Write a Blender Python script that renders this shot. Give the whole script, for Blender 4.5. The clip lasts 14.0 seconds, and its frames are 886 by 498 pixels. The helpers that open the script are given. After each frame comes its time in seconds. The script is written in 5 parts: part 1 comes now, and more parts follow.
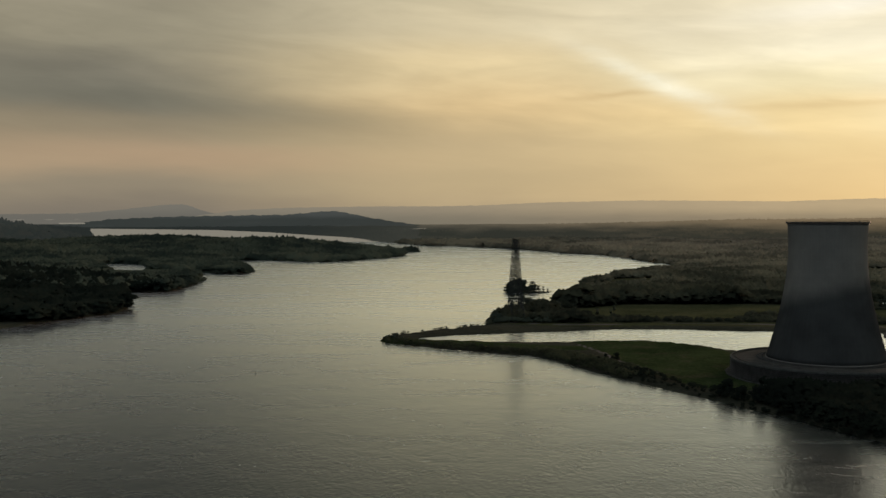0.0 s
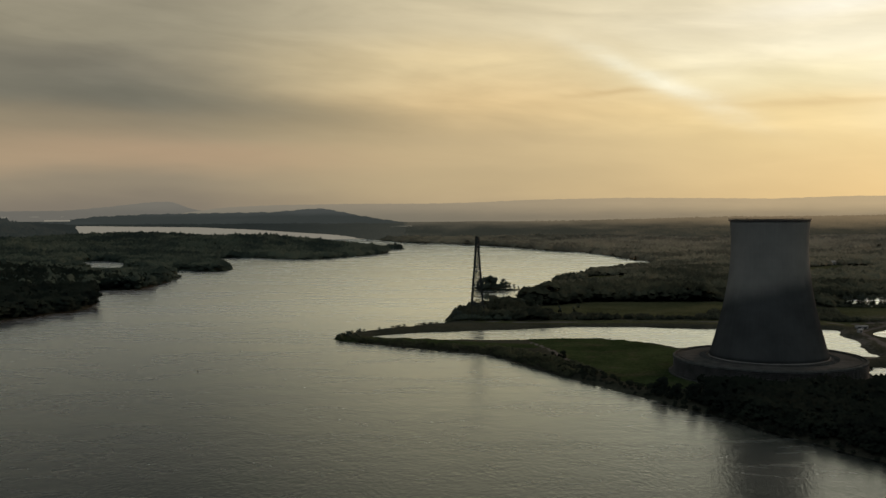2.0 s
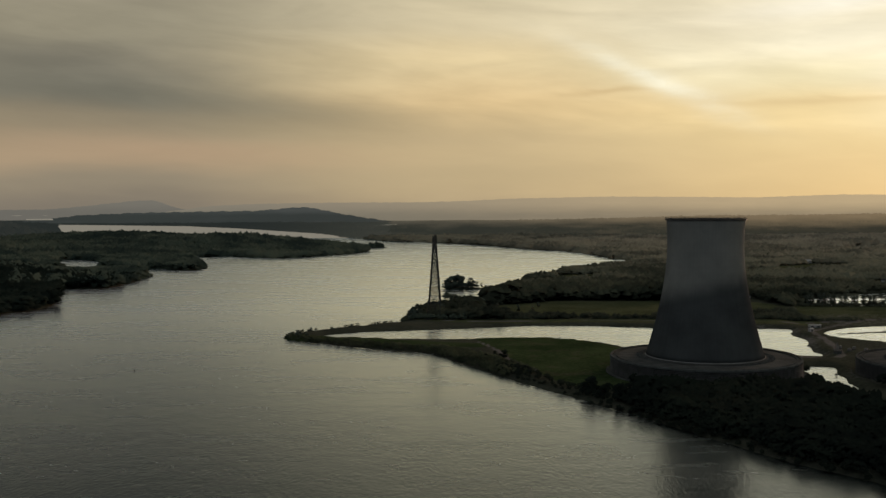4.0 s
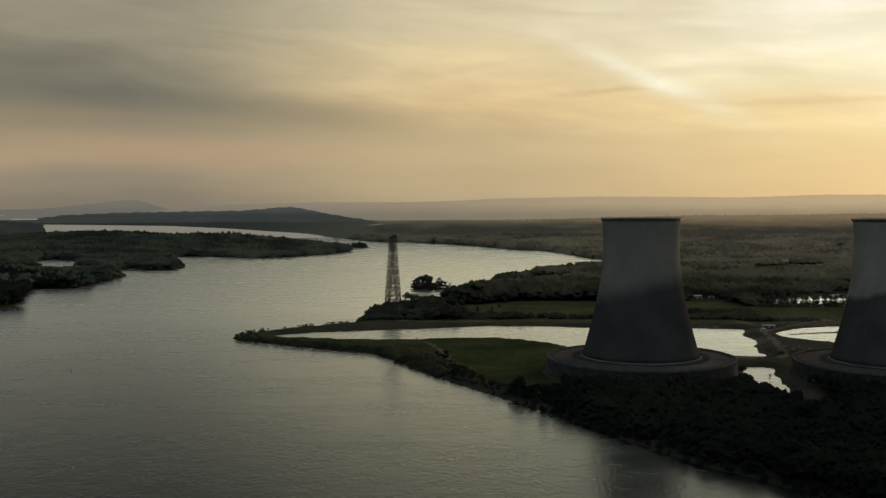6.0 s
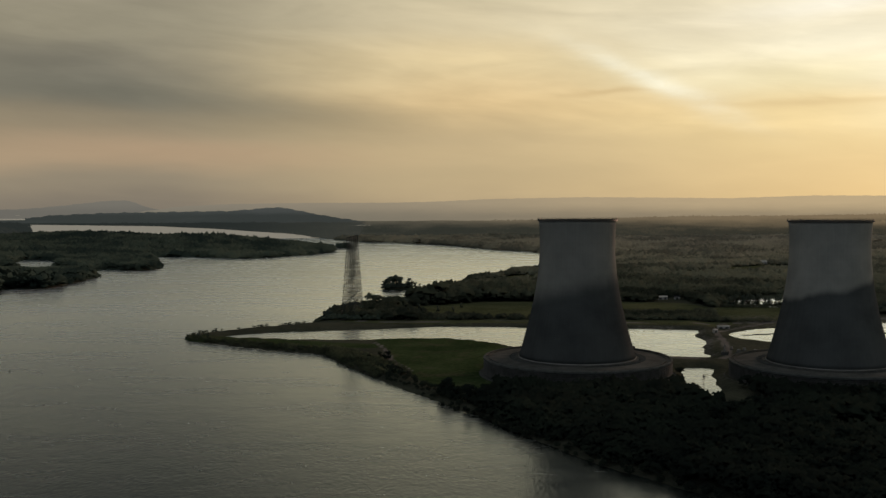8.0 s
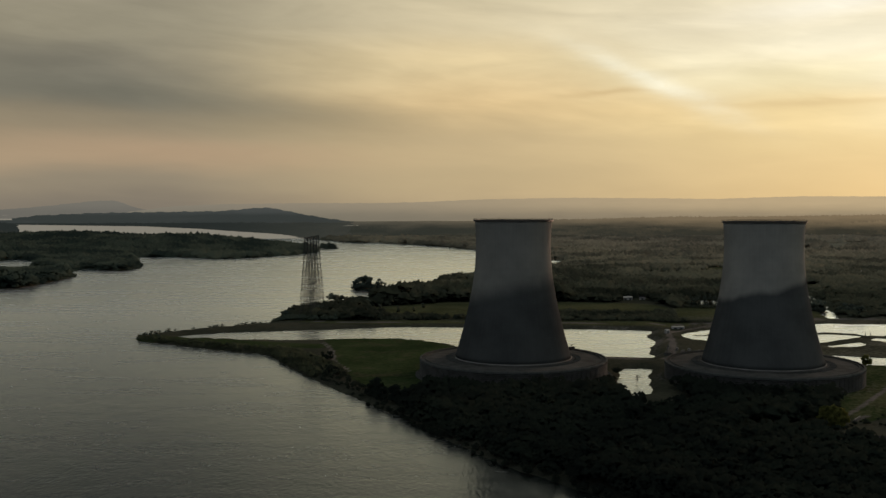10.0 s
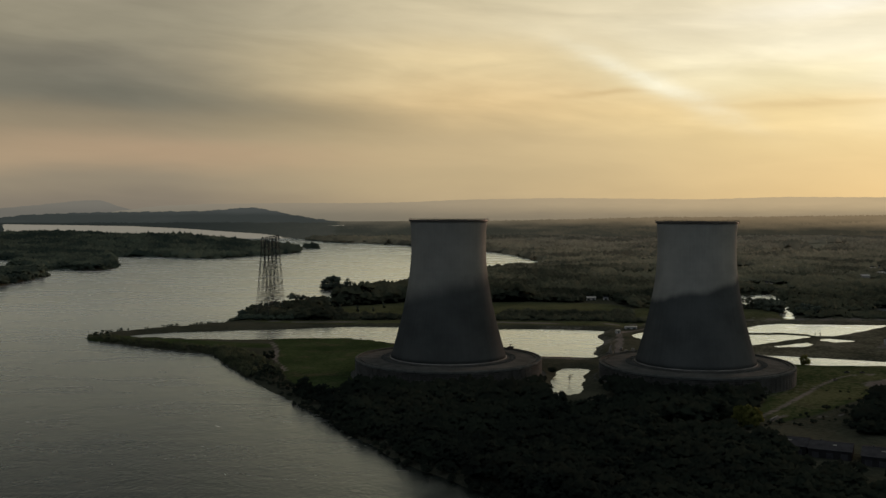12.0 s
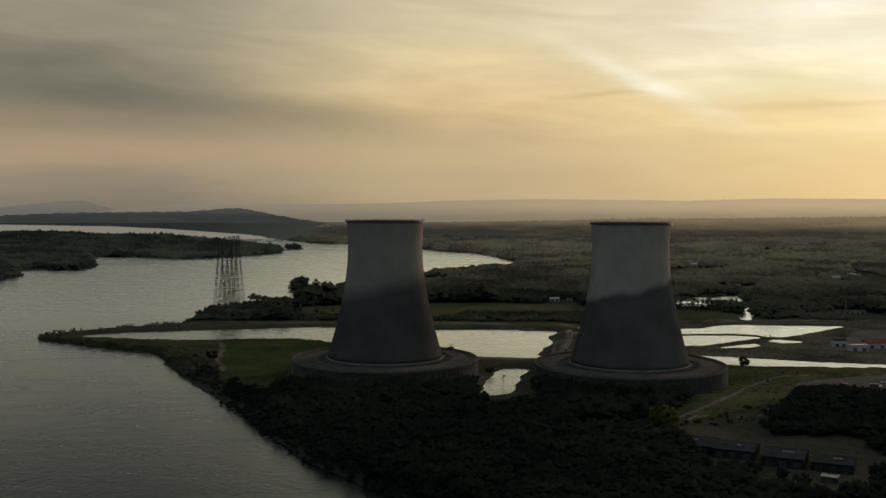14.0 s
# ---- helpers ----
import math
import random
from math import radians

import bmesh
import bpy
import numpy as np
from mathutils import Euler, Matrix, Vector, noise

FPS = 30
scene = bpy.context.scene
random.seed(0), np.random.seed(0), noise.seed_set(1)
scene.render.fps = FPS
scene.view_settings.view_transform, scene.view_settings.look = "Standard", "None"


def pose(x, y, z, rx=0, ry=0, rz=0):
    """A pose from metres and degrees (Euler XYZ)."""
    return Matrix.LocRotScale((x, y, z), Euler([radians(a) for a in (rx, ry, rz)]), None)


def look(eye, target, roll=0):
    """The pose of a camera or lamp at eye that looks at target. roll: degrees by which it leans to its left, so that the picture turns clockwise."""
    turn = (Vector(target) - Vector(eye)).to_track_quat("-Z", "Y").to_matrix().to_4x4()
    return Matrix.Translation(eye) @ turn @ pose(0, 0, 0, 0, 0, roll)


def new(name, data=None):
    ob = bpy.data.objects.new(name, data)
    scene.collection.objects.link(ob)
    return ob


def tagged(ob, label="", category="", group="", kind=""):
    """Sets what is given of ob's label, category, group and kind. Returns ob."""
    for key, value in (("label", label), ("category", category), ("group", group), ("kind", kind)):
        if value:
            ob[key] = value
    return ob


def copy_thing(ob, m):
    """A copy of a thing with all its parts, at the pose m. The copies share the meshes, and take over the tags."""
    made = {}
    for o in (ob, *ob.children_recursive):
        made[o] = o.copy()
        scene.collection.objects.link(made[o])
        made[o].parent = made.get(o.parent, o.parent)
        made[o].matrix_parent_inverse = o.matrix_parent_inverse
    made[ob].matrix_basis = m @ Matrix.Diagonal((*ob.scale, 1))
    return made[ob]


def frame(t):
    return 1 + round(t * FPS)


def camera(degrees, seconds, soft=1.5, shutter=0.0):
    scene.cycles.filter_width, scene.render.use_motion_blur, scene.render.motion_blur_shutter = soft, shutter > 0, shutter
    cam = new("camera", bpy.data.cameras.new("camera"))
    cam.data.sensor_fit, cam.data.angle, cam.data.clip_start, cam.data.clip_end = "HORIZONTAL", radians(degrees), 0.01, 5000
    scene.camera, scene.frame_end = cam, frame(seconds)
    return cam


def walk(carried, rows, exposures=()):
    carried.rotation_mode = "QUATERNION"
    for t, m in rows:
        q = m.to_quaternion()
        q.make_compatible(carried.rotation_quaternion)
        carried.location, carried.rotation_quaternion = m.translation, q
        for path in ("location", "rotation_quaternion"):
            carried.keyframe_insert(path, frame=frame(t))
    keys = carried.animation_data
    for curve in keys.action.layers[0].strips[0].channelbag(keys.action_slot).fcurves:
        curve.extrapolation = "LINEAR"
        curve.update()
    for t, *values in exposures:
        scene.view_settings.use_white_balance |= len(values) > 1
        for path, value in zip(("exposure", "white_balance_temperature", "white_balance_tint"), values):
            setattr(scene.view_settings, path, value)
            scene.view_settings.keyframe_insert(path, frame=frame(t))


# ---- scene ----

# camera and flight: seconds, eye x y z, heading to the left, pitch, lean
cam = camera(48.0, 14.0, soft=1.45)
PATH = [
    (0, 7.43, -3.15, 150.26, 2.483, -2.023, -0.174),
    (0.5, 19.91, -1.30, 150.24, 2.489, -2.066, -0.178),
    (1, 32.63, 0.45, 150.21, 2.463, -2.107, -0.180),
    (1.5, 45.55, 2.12, 150.19, 2.417, -2.144, -0.182),
    (2, 58.68, 3.70, 150.16, 2.359, -2.176, -0.183),
    (2.5, 71.99, 5.19, 150.14, 2.297, -2.204, -0.182),
    (3, 85.47, 6.59, 150.11, 2.234, -2.225, -0.180),
    (5.5, 154.85, 12.26, 149.99, 2.035, -2.261, -0.155),
    (6, 169.01, 13.12, 149.97, 2.023, -2.256, -0.147),
    (6.5, 183.23, 13.90, 149.94, 2.019, -2.250, -0.137),
    (7, 197.49, 14.58, 149.92, 2.022, -2.242, -0.127),
    (7.5, 211.78, 15.18, 149.89, 2.028, -2.234, -0.115),
    (8, 226.09, 15.68, 149.87, 2.036, -2.225, -0.102),
    (10.5, 297.24, 16.87, 149.75, 2.019, -2.199, -0.021),
    (11, 311.28, 16.84, 149.72, 1.993, -2.198, -0.001),
    (11.5, 325.23, 16.72, 149.70, 1.958, -2.196, 0.019),
    (12, 339.07, 16.51, 149.67, 1.916, -2.193, 0.041),
    (12.5, 352.78, 16.21, 149.65, 1.867, -2.188, 0.064),
    (13, 366.34, 15.83, 149.62, 1.815, -2.179, 0.088),
    (13.5, 379.75, 15.35, 149.60, 1.765, -2.163, 0.113),
    (14, 392.97, 14.78, 149.57, 1.721, -2.138, 0.140),
]


def heading(x, y, z, turn, pitch, roll):
    a, b = radians(turn), radians(pitch)
    way = Vector((-math.sin(a) * math.cos(b), math.cos(a) * math.cos(b), math.sin(b)))
    return look((x, y, z), Vector((x, y, z)) + 100 * way, roll)


walk(cam, [(t, heading(*row)) for t, *row in PATH])

# ---- sky, sun ----
SUN_AZ, SUN_EL = 36.0, 7.5


class Graph:
    """Short hand for building node trees."""

    def __init__(self, tree):
        self.tree = tree

    def node(self, kind):
        return self.tree.nodes.new(kind)

    def put(self, socket, value):
        if isinstance(value, bpy.types.NodeSocket):
            self.tree.links.new(value, socket)
        elif value is not None:
            socket.default_value = value

    def math(self, op, a, b=None, c=None, clamp=False):
        n = self.node("ShaderNodeMath")
        n.operation, n.use_clamp = op, clamp
        for socket, value in zip(n.inputs, (a, b, c)):
            self.put(socket, value)
        return n.outputs[0]

    def span(self, value, a, b, c=0.0, d=1.0, smooth=True):
        n = self.node("ShaderNodeMapRange")
        n.interpolation_type = "SMOOTHSTEP" if smooth else "LINEAR"
        for socket, v in zip(n.inputs, (value, a, b, c, d)):
            self.put(socket, v)
        return n.outputs[0]

    def join(self, x, y, z):
        n = self.node("ShaderNodeCombineXYZ")
        for socket, v in zip(n.inputs, (x, y, z)):
            self.put(socket, v)
        return n.outputs[0]

    def split(self, v):
        n = self.node("ShaderNodeSeparateXYZ")
        self.put(n.inputs[0], v)
        return n.outputs

    def noise(self, vector, scale, detail=4.0, rough=0.55, distort=0.0, colour=False):
        n = self.node("ShaderNodeTexNoise")
        self.put(n.inputs["Vector"], vector)
        for key, v in (("Scale", scale), ("Detail", detail), ("Roughness", rough), ("Distortion", distort)):
            self.put(n.inputs[key], v)
        return n.outputs["Color" if colour else "Fac"]

    def ramp(self, value, stops, mode="EASE"):
        n = self.node("ShaderNodeValToRGB")
        n.color_ramp.interpolation = mode
        while len(n.color_ramp.elements) < len(stops):
            n.color_ramp.elements.new(0.5)
        for e, (p, c) in zip(n.color_ramp.elements, stops):
            e.position, e.color = p, (*c, 1.0)
        self.put(n.inputs[0], value)
        return n.outputs[0]

    def mix(self, f, a, b, blend="MIX"):
        n = self.node("ShaderNodeMix")
        n.data_type, n.blend_type, n.clamp_factor = "RGBA", blend, True
        self.put(n.inputs[0], f)
        for socket, v in ((n.inputs[6], a), (n.inputs[7], b)):
            self.put(socket, (*v, 1.0) if isinstance(v, tuple) and len(v) == 3 else v)
        return n.outputs[2]

    def scaled(self, v, m):
        n = self.node("ShaderNodeVectorMath")
        n.operation = "MULTIPLY"
        self.put(n.inputs[0], v)
        self.put(n.inputs[1], m)
        return n.outputs[0]


def lin(r, g, b):
    """Linear colour from display values of 0 to 255."""
    return tuple((c / 255 / 12.92) if c < 10.3 else ((c / 255 + 0.055) / 1.055) ** 2.4 for c in (r, g, b))


world = bpy.data.worlds.new("world")
scene.world = world
world.use_nodes = True
g = Graph(world.node_tree)
g.tree.nodes.clear()
way = g.node("ShaderNodeTexCoord").outputs["Generated"]
dx, dy, dz = g.split(way)
DEG = 57.29578
az = g.math("MULTIPLY", g.math("ARCTAN2", dx, dy), DEG)
el = g.math("MULTIPLY", g.math("ARCSINE", dz), DEG)
# slow wander of the cloud sheets, drawn out sideways
drift = g.math("SUBTRACT", g.noise(g.join(g.math("MULTIPLY", az, 0.045), g.math("MULTIPLY", el, 0.16), 3.7), 1.0, 4.0, 0.55), 0.5)
fine = g.math("SUBTRACT", g.noise(g.join(g.math("MULTIPLY", az, 0.10), g.math("MULTIPLY", g.math("SUBTRACT", el, g.math("MULTIPLY", az, -0.03)), 0.55), 8.1), 1.0, 4.0, 0.5, 0.5), 0.5)
el2 = g.math("ADD", el, g.math("ADD", g.math("MULTIPLY", drift, 2.6), g.math("MULTIPLY", fine, 0.9)))
up = g.math("DIVIDE", el2, 30.0, clamp=True)
# four upright slices of the sky: left, middle, right and behind
slice_left = g.ramp(up, [(0.0, lin(124, 116, 104)), (0.045, lin(142, 131, 113)), (0.10, lin(165, 145, 119)), (0.16, lin(144, 131, 109)),
                         (0.215, lin(119, 114, 100)), (0.27, lin(124, 118, 103)), (0.33, lin(148, 140, 119)), (0.41, lin(150, 142, 121)), (0.5, lin(92, 90, 84)), (1.0, lin(88, 88, 88))])
slice_mid = g.ramp(up, [(0.0, lin(172, 154, 124)), (0.06, lin(186, 166, 130)), (0.13, lin(198, 175, 135)), (0.20, lin(222, 193, 143)),
                        (0.28, lin(226, 204, 158)), (0.36, lin(212, 197, 162)), (0.48, lin(202, 191, 160)), (1.0, lin(150, 147, 133))])
slice_right = g.ramp(up, [(0.0, lin(214, 187, 138)), (0.07, lin(220, 193, 143)), (0.13, lin(229, 203, 150)), (0.18, lin(240, 214, 158)),
                          (0.24, lin(240, 226, 182)), (0.34, lin(240, 228, 196)), (0.46, lin(236, 224, 194)), (1.0, lin(165, 160, 142))])
slice_back = g.ramp(up, [(0.0, lin(104, 113, 120)), (0.2, lin(113, 122, 130)), (0.6, lin(122, 131, 137)), (1.0, lin(140, 144, 145))])
az2 = g.math("ADD", az, g.math("MULTIPLY", drift, 9.0))
sky = g.mix(g.span(az2, -20.0, 0.0), slice_left, slice_mid)
sky = g.mix(g.span(az2, -2.0, 21.0), sky, slice_right)
sky = g.mix(g.span(g.math("ABSOLUTE", g.math("SUBTRACT", az, 12.0)), 42.0, 120.0), sky, slice_back)


def bank(e0, slope, a0, half_e, half_a):
    """A long cloud bank: how much a direction lies in it."""
    e = g.math("DIVIDE", g.math("SUBTRACT", el2, g.math("ADD", e0, g.math("MULTIPLY", g.math("SUBTRACT", az, a0), slope))), half_e)
    a = g.math("DIVIDE", g.math("SUBTRACT", az, a0), half_a)
    return g.math("EXPONENT", g.math("MULTIPLY", g.math("ADD", g.math("MULTIPLY", e, e), g.math("MULTIPLY", a, a)), -1.0))


# grey bank sloping down over the left, the lit edge of a sheet and thin dark streaks on the right
sky = g.mix(g.math("MULTIPLY", bank(6.4, -0.10, -17.0, 1.5, 13.0), 0.55), sky, lin(108, 106, 94))
sky = g.mix(g.math("MULTIPLY", bank(3.0, 0.0, -17.0, 0.8, 9.0), 0.45), sky, lin(176, 148, 120))
torn = g.noise(g.join(g.math("MULTIPLY", az, 0.5), g.math("MULTIPLY", el, 1.1), 6.0), 1.0, 5.0, 0.6, 0.4)
sky = g.mix(g.math("MULTIPLY", bank(7.35, -0.44, 9.7, 0.7, 4.2), g.span(torn, 0.3, 0.65, 0.65, 1.0)), sky, lin(250, 242, 214))
sky = g.mix(g.math("MULTIPLY", bank(8.5, -0.40, 11.4, 1.3, 3.6), 0.42), sky, lin(248, 238, 206))
sky = g.mix(g.math("MULTIPLY", bank(7.2, -0.05, 26.5, 2.4, 5.0), 0.8), sky, lin(254, 248, 226))
sky = g.mix(g.math("MULTIPLY", bank(5.7, -0.05, -8.0, 0.9, 7.0), 0.3), sky, lin(122, 116, 99))
sky = g.mix(g.math("MULTIPLY", bank(9.2, 0.06, 20.0, 1.2, 7.0), 0.6), sky, lin(250, 242, 216))
sky = g.mix(g.math("MULTIPLY", bank(11.4, 0.10, 21.0, 0.7, 6.0), 0.75), sky, lin(253, 247, 230))
sky = g.mix(g.math("MULTIPLY", bank(5.75, -0.03, 18.0, 0.22, 5.5), 0.7), sky, lin(218, 192, 142))
sky = g.mix(g.math("MULTIPLY", bank(6.5, 0.06, 7.0, 0.16, 2.6), 0.6), sky, lin(204, 176, 128))
depth = g.span(el, 2.5, 7.0, 0.25, 1.0)
sky = g.mix(g.math("MULTIPLY", bank(4.5, -0.03, 25.0, 0.7, 4.5), 0.6), sky, lin(250, 232, 184))
wisps = g.math("SUBTRACT", g.noise(g.join(g.math("MULTIPLY", az, 0.3), g.math("MULTIPLY", g.math("ADD", el, g.math("MULTIPLY", az, 0.12)), 1.5), 2.3), 1.0, 6.0, 0.62, 0.6), 0.5)
streak = g.math("ADD", 1.0, g.math("MULTIPLY", g.math("ADD", g.span(fine, -0.2, 0.2, -0.085, 0.075), g.math("MULTIPLY", wisps, 0.17)), depth))
sky = g.mix(1.0, sky, g.join(streak, streak, streak), "MULTIPLY")
# below the horizon: dim ground light
sky = g.mix(g.span(el, -1.5, -0.2), (0.03, 0.03, 0.028), sky)
clear = g.node("ShaderNodeTexSky")
clear.sky_type, clear.sun_disc, clear.sun_elevation, clear.sun_rotation = "NISHITA", False, radians(SUN_EL), radians(SUN_AZ)
total = g.mix(0.004, sky, clear.outputs[0])
back = g.node("ShaderNodeBackground")
g.put(back.inputs[0], total)
back.inputs[1].default_value = 1.0
g.put(g.node("ShaderNodeOutputWorld").inputs[0], back.outputs[0])

sun = new("sun", bpy.data.lights.new("sun", "SUN"))
sun.data.energy, sun.data.angle, sun.data.color = 2.7, radians(18), (1.0, 0.60, 0.42)
a, b = radians(SUN_AZ), radians(SUN_EL)
sun.matrix_basis = look((0, 0, 400), (-math.sin(a) * math.cos(b) * 100, -math.cos(a) * math.cos(b) * 100, 400 - math.sin(b) * 100))

# ---- materials ----
def material(name):
    m = bpy.data.materials.new(name)
    m.use_nodes = True
    t = Graph(m.node_tree)
    return m, t, t.tree.nodes["Principled BSDF"]


def place(t):
    return t.node("ShaderNodeNewGeometry").outputs["Position"]


def bumped(t, bsdf, height, strength, distance):
    n = t.node("ShaderNodeBump")
    n.inputs["Strength"].default_value, n.inputs["Distance"].default_value = strength, distance
    t.put(n.inputs["Height"], height)
    t.put(bsdf.inputs["Normal"], n.outputs[0])
    t.put(bsdf.inputs["Coat Normal"], n.outputs[0])


def plain(name, low, high, scale, rough=0.85, bump=0.3, depth=0.05, metal=0.0, per_piece=0.0):
    """Surface that varies between two colours at two scales, with fine relief."""
    m, t, b = material(name)
    p = place(t)
    f = t.math("ADD", t.math("MULTIPLY", t.noise(p, scale, 5.0, 0.6), 0.65), t.math("MULTIPLY", t.noise(p, scale * 9, 3.0, 0.6), 0.35))
    f = t.span(f, 0.3, 0.7)
    if per_piece:
        f = t.math("ADD", f, t.math("MULTIPLY", t.math("SUBTRACT", t.node("ShaderNodeObjectInfo").outputs["Random"], 0.5), per_piece), clamp=True)
    t.put(b.inputs["Base Color"], t.mix(f, low, high))
    b.inputs["Roughness"].default_value, b.inputs["Metallic"].default_value = rough, metal
    b.inputs["Specular IOR Level"].default_value = 0.0 if rough > 0.75 else 0.3
    bumped(t, b, t.noise(p, scale * 14, 3.0), bump, depth)
    return m


def leaves(name, low, high, grain, glow=0.35, haze_steps=None, single=0.15):
    """Foliage: dull above, letting some light through the leaves."""
    m, t, b = material(name)
    p = place(t)
    island = t.node("ShaderNodeNewGeometry").outputs["Random Per Island"]
    broad = t.math("ADD", t.math("MULTIPLY", t.noise(p, grain, 4.0), 0.55), t.math("MULTIPLY", t.noise(p, grain * 0.22, 3.0), 0.45))
    f = t.math("ADD", t.math("MULTIPLY", broad, 1.0 - single), t.math("MULTIPLY", island, single))
    f = t.span(f, 0.4, 0.6)
    col = t.mix(f, low, high)
    if haze_steps:
        # haze painted into the leaf colour, stronger by steps across the plain
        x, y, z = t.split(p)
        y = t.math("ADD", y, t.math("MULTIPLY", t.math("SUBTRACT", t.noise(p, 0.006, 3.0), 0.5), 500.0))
        for start, end, lo, hi in haze_steps:
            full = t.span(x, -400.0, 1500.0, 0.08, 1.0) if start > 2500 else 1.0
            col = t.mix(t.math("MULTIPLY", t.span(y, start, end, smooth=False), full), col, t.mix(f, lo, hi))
    t.put(b.inputs["Base Color"], col)
    b.inputs["Roughness"].default_value = 0.85
    b.inputs["Specular IOR Level"].default_value = 0.0
    thin = t.node("ShaderNodeBsdfTranslucent")
    t.put(thin.inputs[0], t.mix(0.5, col, high))
    both = t.node("ShaderNodeMixShader")
    both.inputs[0].default_value = glow
    t.put(both.inputs[1], b.outputs[0])
    t.put(both.inputs[2], thin.outputs[0])
    t.put(t.tree.nodes["Material Output"].inputs[0], both.outputs[0])
    return m


def water_surface():
    """Dark river water under a gloss that grows towards grazing sight, ruffled in lanes and tracts."""
    m, t, b = material("river_water")
    x, y, z = t.split(place(t))
    b.inputs["Base Color"].default_value = (0.012, 0.016, 0.014, 1)
    b.inputs["Roughness"].default_value = 0.6
    b.inputs["Specular IOR Level"].default_value = 0.0
    # calm and ruffled tracts
    tract = t.noise(t.join(t.math("MULTIPLY", x, 0.0036), t.math("MULTIPLY", y, 0.0105), 1.0), 1.0, 5.0, 0.6, 1.2)
    lanes = t.noise(t.join(t.math("MULTIPLY", x, 0.013), t.math("MULTIPLY", y, 0.026), 5.0), 1.0, 5.0, 0.6, 1.6)
    ruffle = t.span(t.math("ADD", t.math("MULTIPLY", tract, 0.55), t.math("MULTIPLY", lanes, 0.45)), 0.36, 0.64, 0.5, 1.35)
    # waves flattened with distance to suit the camera's view
    calm = t.span(y, 600.0, 2600.0, 0.9, 0.14)
    chop = t.noise(t.join(t.math("MULTIPLY", x, 0.42), t.math("MULTIPLY", y, 0.19), 0.0), 1.0, 3.0, 0.55, 0.0)
    near = t.span(y, 300.0, 1500.0, 0.66, 0.09)
    swell = t.noise(t.join(t.math("MULTIPLY", x, 0.06), t.math("MULTIPLY", y, 0.05), 4.0), 1.0, 3.0, 0.6)
    tall = t.math("MULTIPLY", t.math("MULTIPLY", t.math("ADD", t.math("MULTIPLY", t.math("SUBTRACT", chop, 0.5), near), t.math("MULTIPLY", t.math("SUBTRACT", swell, 0.5), 0.60)), ruffle), calm)
    bump = t.node("ShaderNodeBump")
    bump.inputs["Strength"].default_value, bump.inputs["Distance"].default_value = 1.0, 0.5
    t.put(bump.inputs["Height"], tall)
    gloss = t.node("ShaderNodeBsdfGlossy")
    gloss.inputs["Color"].default_value = (0.82, 0.90, 0.945, 1)
    t.put(gloss.inputs["Roughness"], t.span(ruffle, 0.3, 1.35, 0.18, 0.30, False))
    t.put(gloss.inputs["Normal"], bump.outputs[0])
    edge = t.node("ShaderNodeFresnel")
    edge.inputs["IOR"].default_value = 1.33
    t.put(edge.inputs["Normal"], bump.outputs[0])
    share = t.math("MULTIPLY", t.math("POWER", edge.outputs[0], 1.4), 2.32, clamp=True)
    both = t.node("ShaderNodeMixShader")
    t.put(both.inputs[0], share)
    t.put(both.inputs[1], b.outputs[0])
    t.put(both.inputs[2], gloss.outputs[0])
    t.put(t.tree.nodes["Material Output"].inputs[0], both.outputs[0])
    return m


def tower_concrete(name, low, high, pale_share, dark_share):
    """Weathered concrete: pale above, darker below a slanting line, run marks down the shell."""
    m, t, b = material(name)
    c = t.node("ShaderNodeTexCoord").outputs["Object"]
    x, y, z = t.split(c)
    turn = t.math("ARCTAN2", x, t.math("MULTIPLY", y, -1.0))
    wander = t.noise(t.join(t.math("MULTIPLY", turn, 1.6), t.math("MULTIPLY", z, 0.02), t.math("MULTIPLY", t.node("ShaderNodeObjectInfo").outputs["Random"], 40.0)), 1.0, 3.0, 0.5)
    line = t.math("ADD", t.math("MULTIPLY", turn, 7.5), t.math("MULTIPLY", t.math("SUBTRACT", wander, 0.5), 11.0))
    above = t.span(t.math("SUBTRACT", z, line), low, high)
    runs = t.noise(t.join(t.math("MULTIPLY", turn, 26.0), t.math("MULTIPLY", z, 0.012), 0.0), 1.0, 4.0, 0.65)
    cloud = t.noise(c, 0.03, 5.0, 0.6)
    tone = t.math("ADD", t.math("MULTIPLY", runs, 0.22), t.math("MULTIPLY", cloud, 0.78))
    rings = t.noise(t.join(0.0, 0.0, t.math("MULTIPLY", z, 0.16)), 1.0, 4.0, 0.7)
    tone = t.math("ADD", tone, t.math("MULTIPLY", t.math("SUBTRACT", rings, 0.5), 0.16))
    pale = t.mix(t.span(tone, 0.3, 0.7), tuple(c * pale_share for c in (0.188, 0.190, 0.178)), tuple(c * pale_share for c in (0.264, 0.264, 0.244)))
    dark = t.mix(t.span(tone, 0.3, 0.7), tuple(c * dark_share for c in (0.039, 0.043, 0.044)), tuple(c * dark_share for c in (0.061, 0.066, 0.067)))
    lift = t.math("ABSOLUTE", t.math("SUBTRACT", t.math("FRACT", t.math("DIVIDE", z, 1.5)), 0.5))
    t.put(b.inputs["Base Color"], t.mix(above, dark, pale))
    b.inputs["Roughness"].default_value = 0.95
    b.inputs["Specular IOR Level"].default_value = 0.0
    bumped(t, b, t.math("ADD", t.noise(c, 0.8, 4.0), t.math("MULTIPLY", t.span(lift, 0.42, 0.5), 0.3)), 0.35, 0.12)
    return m


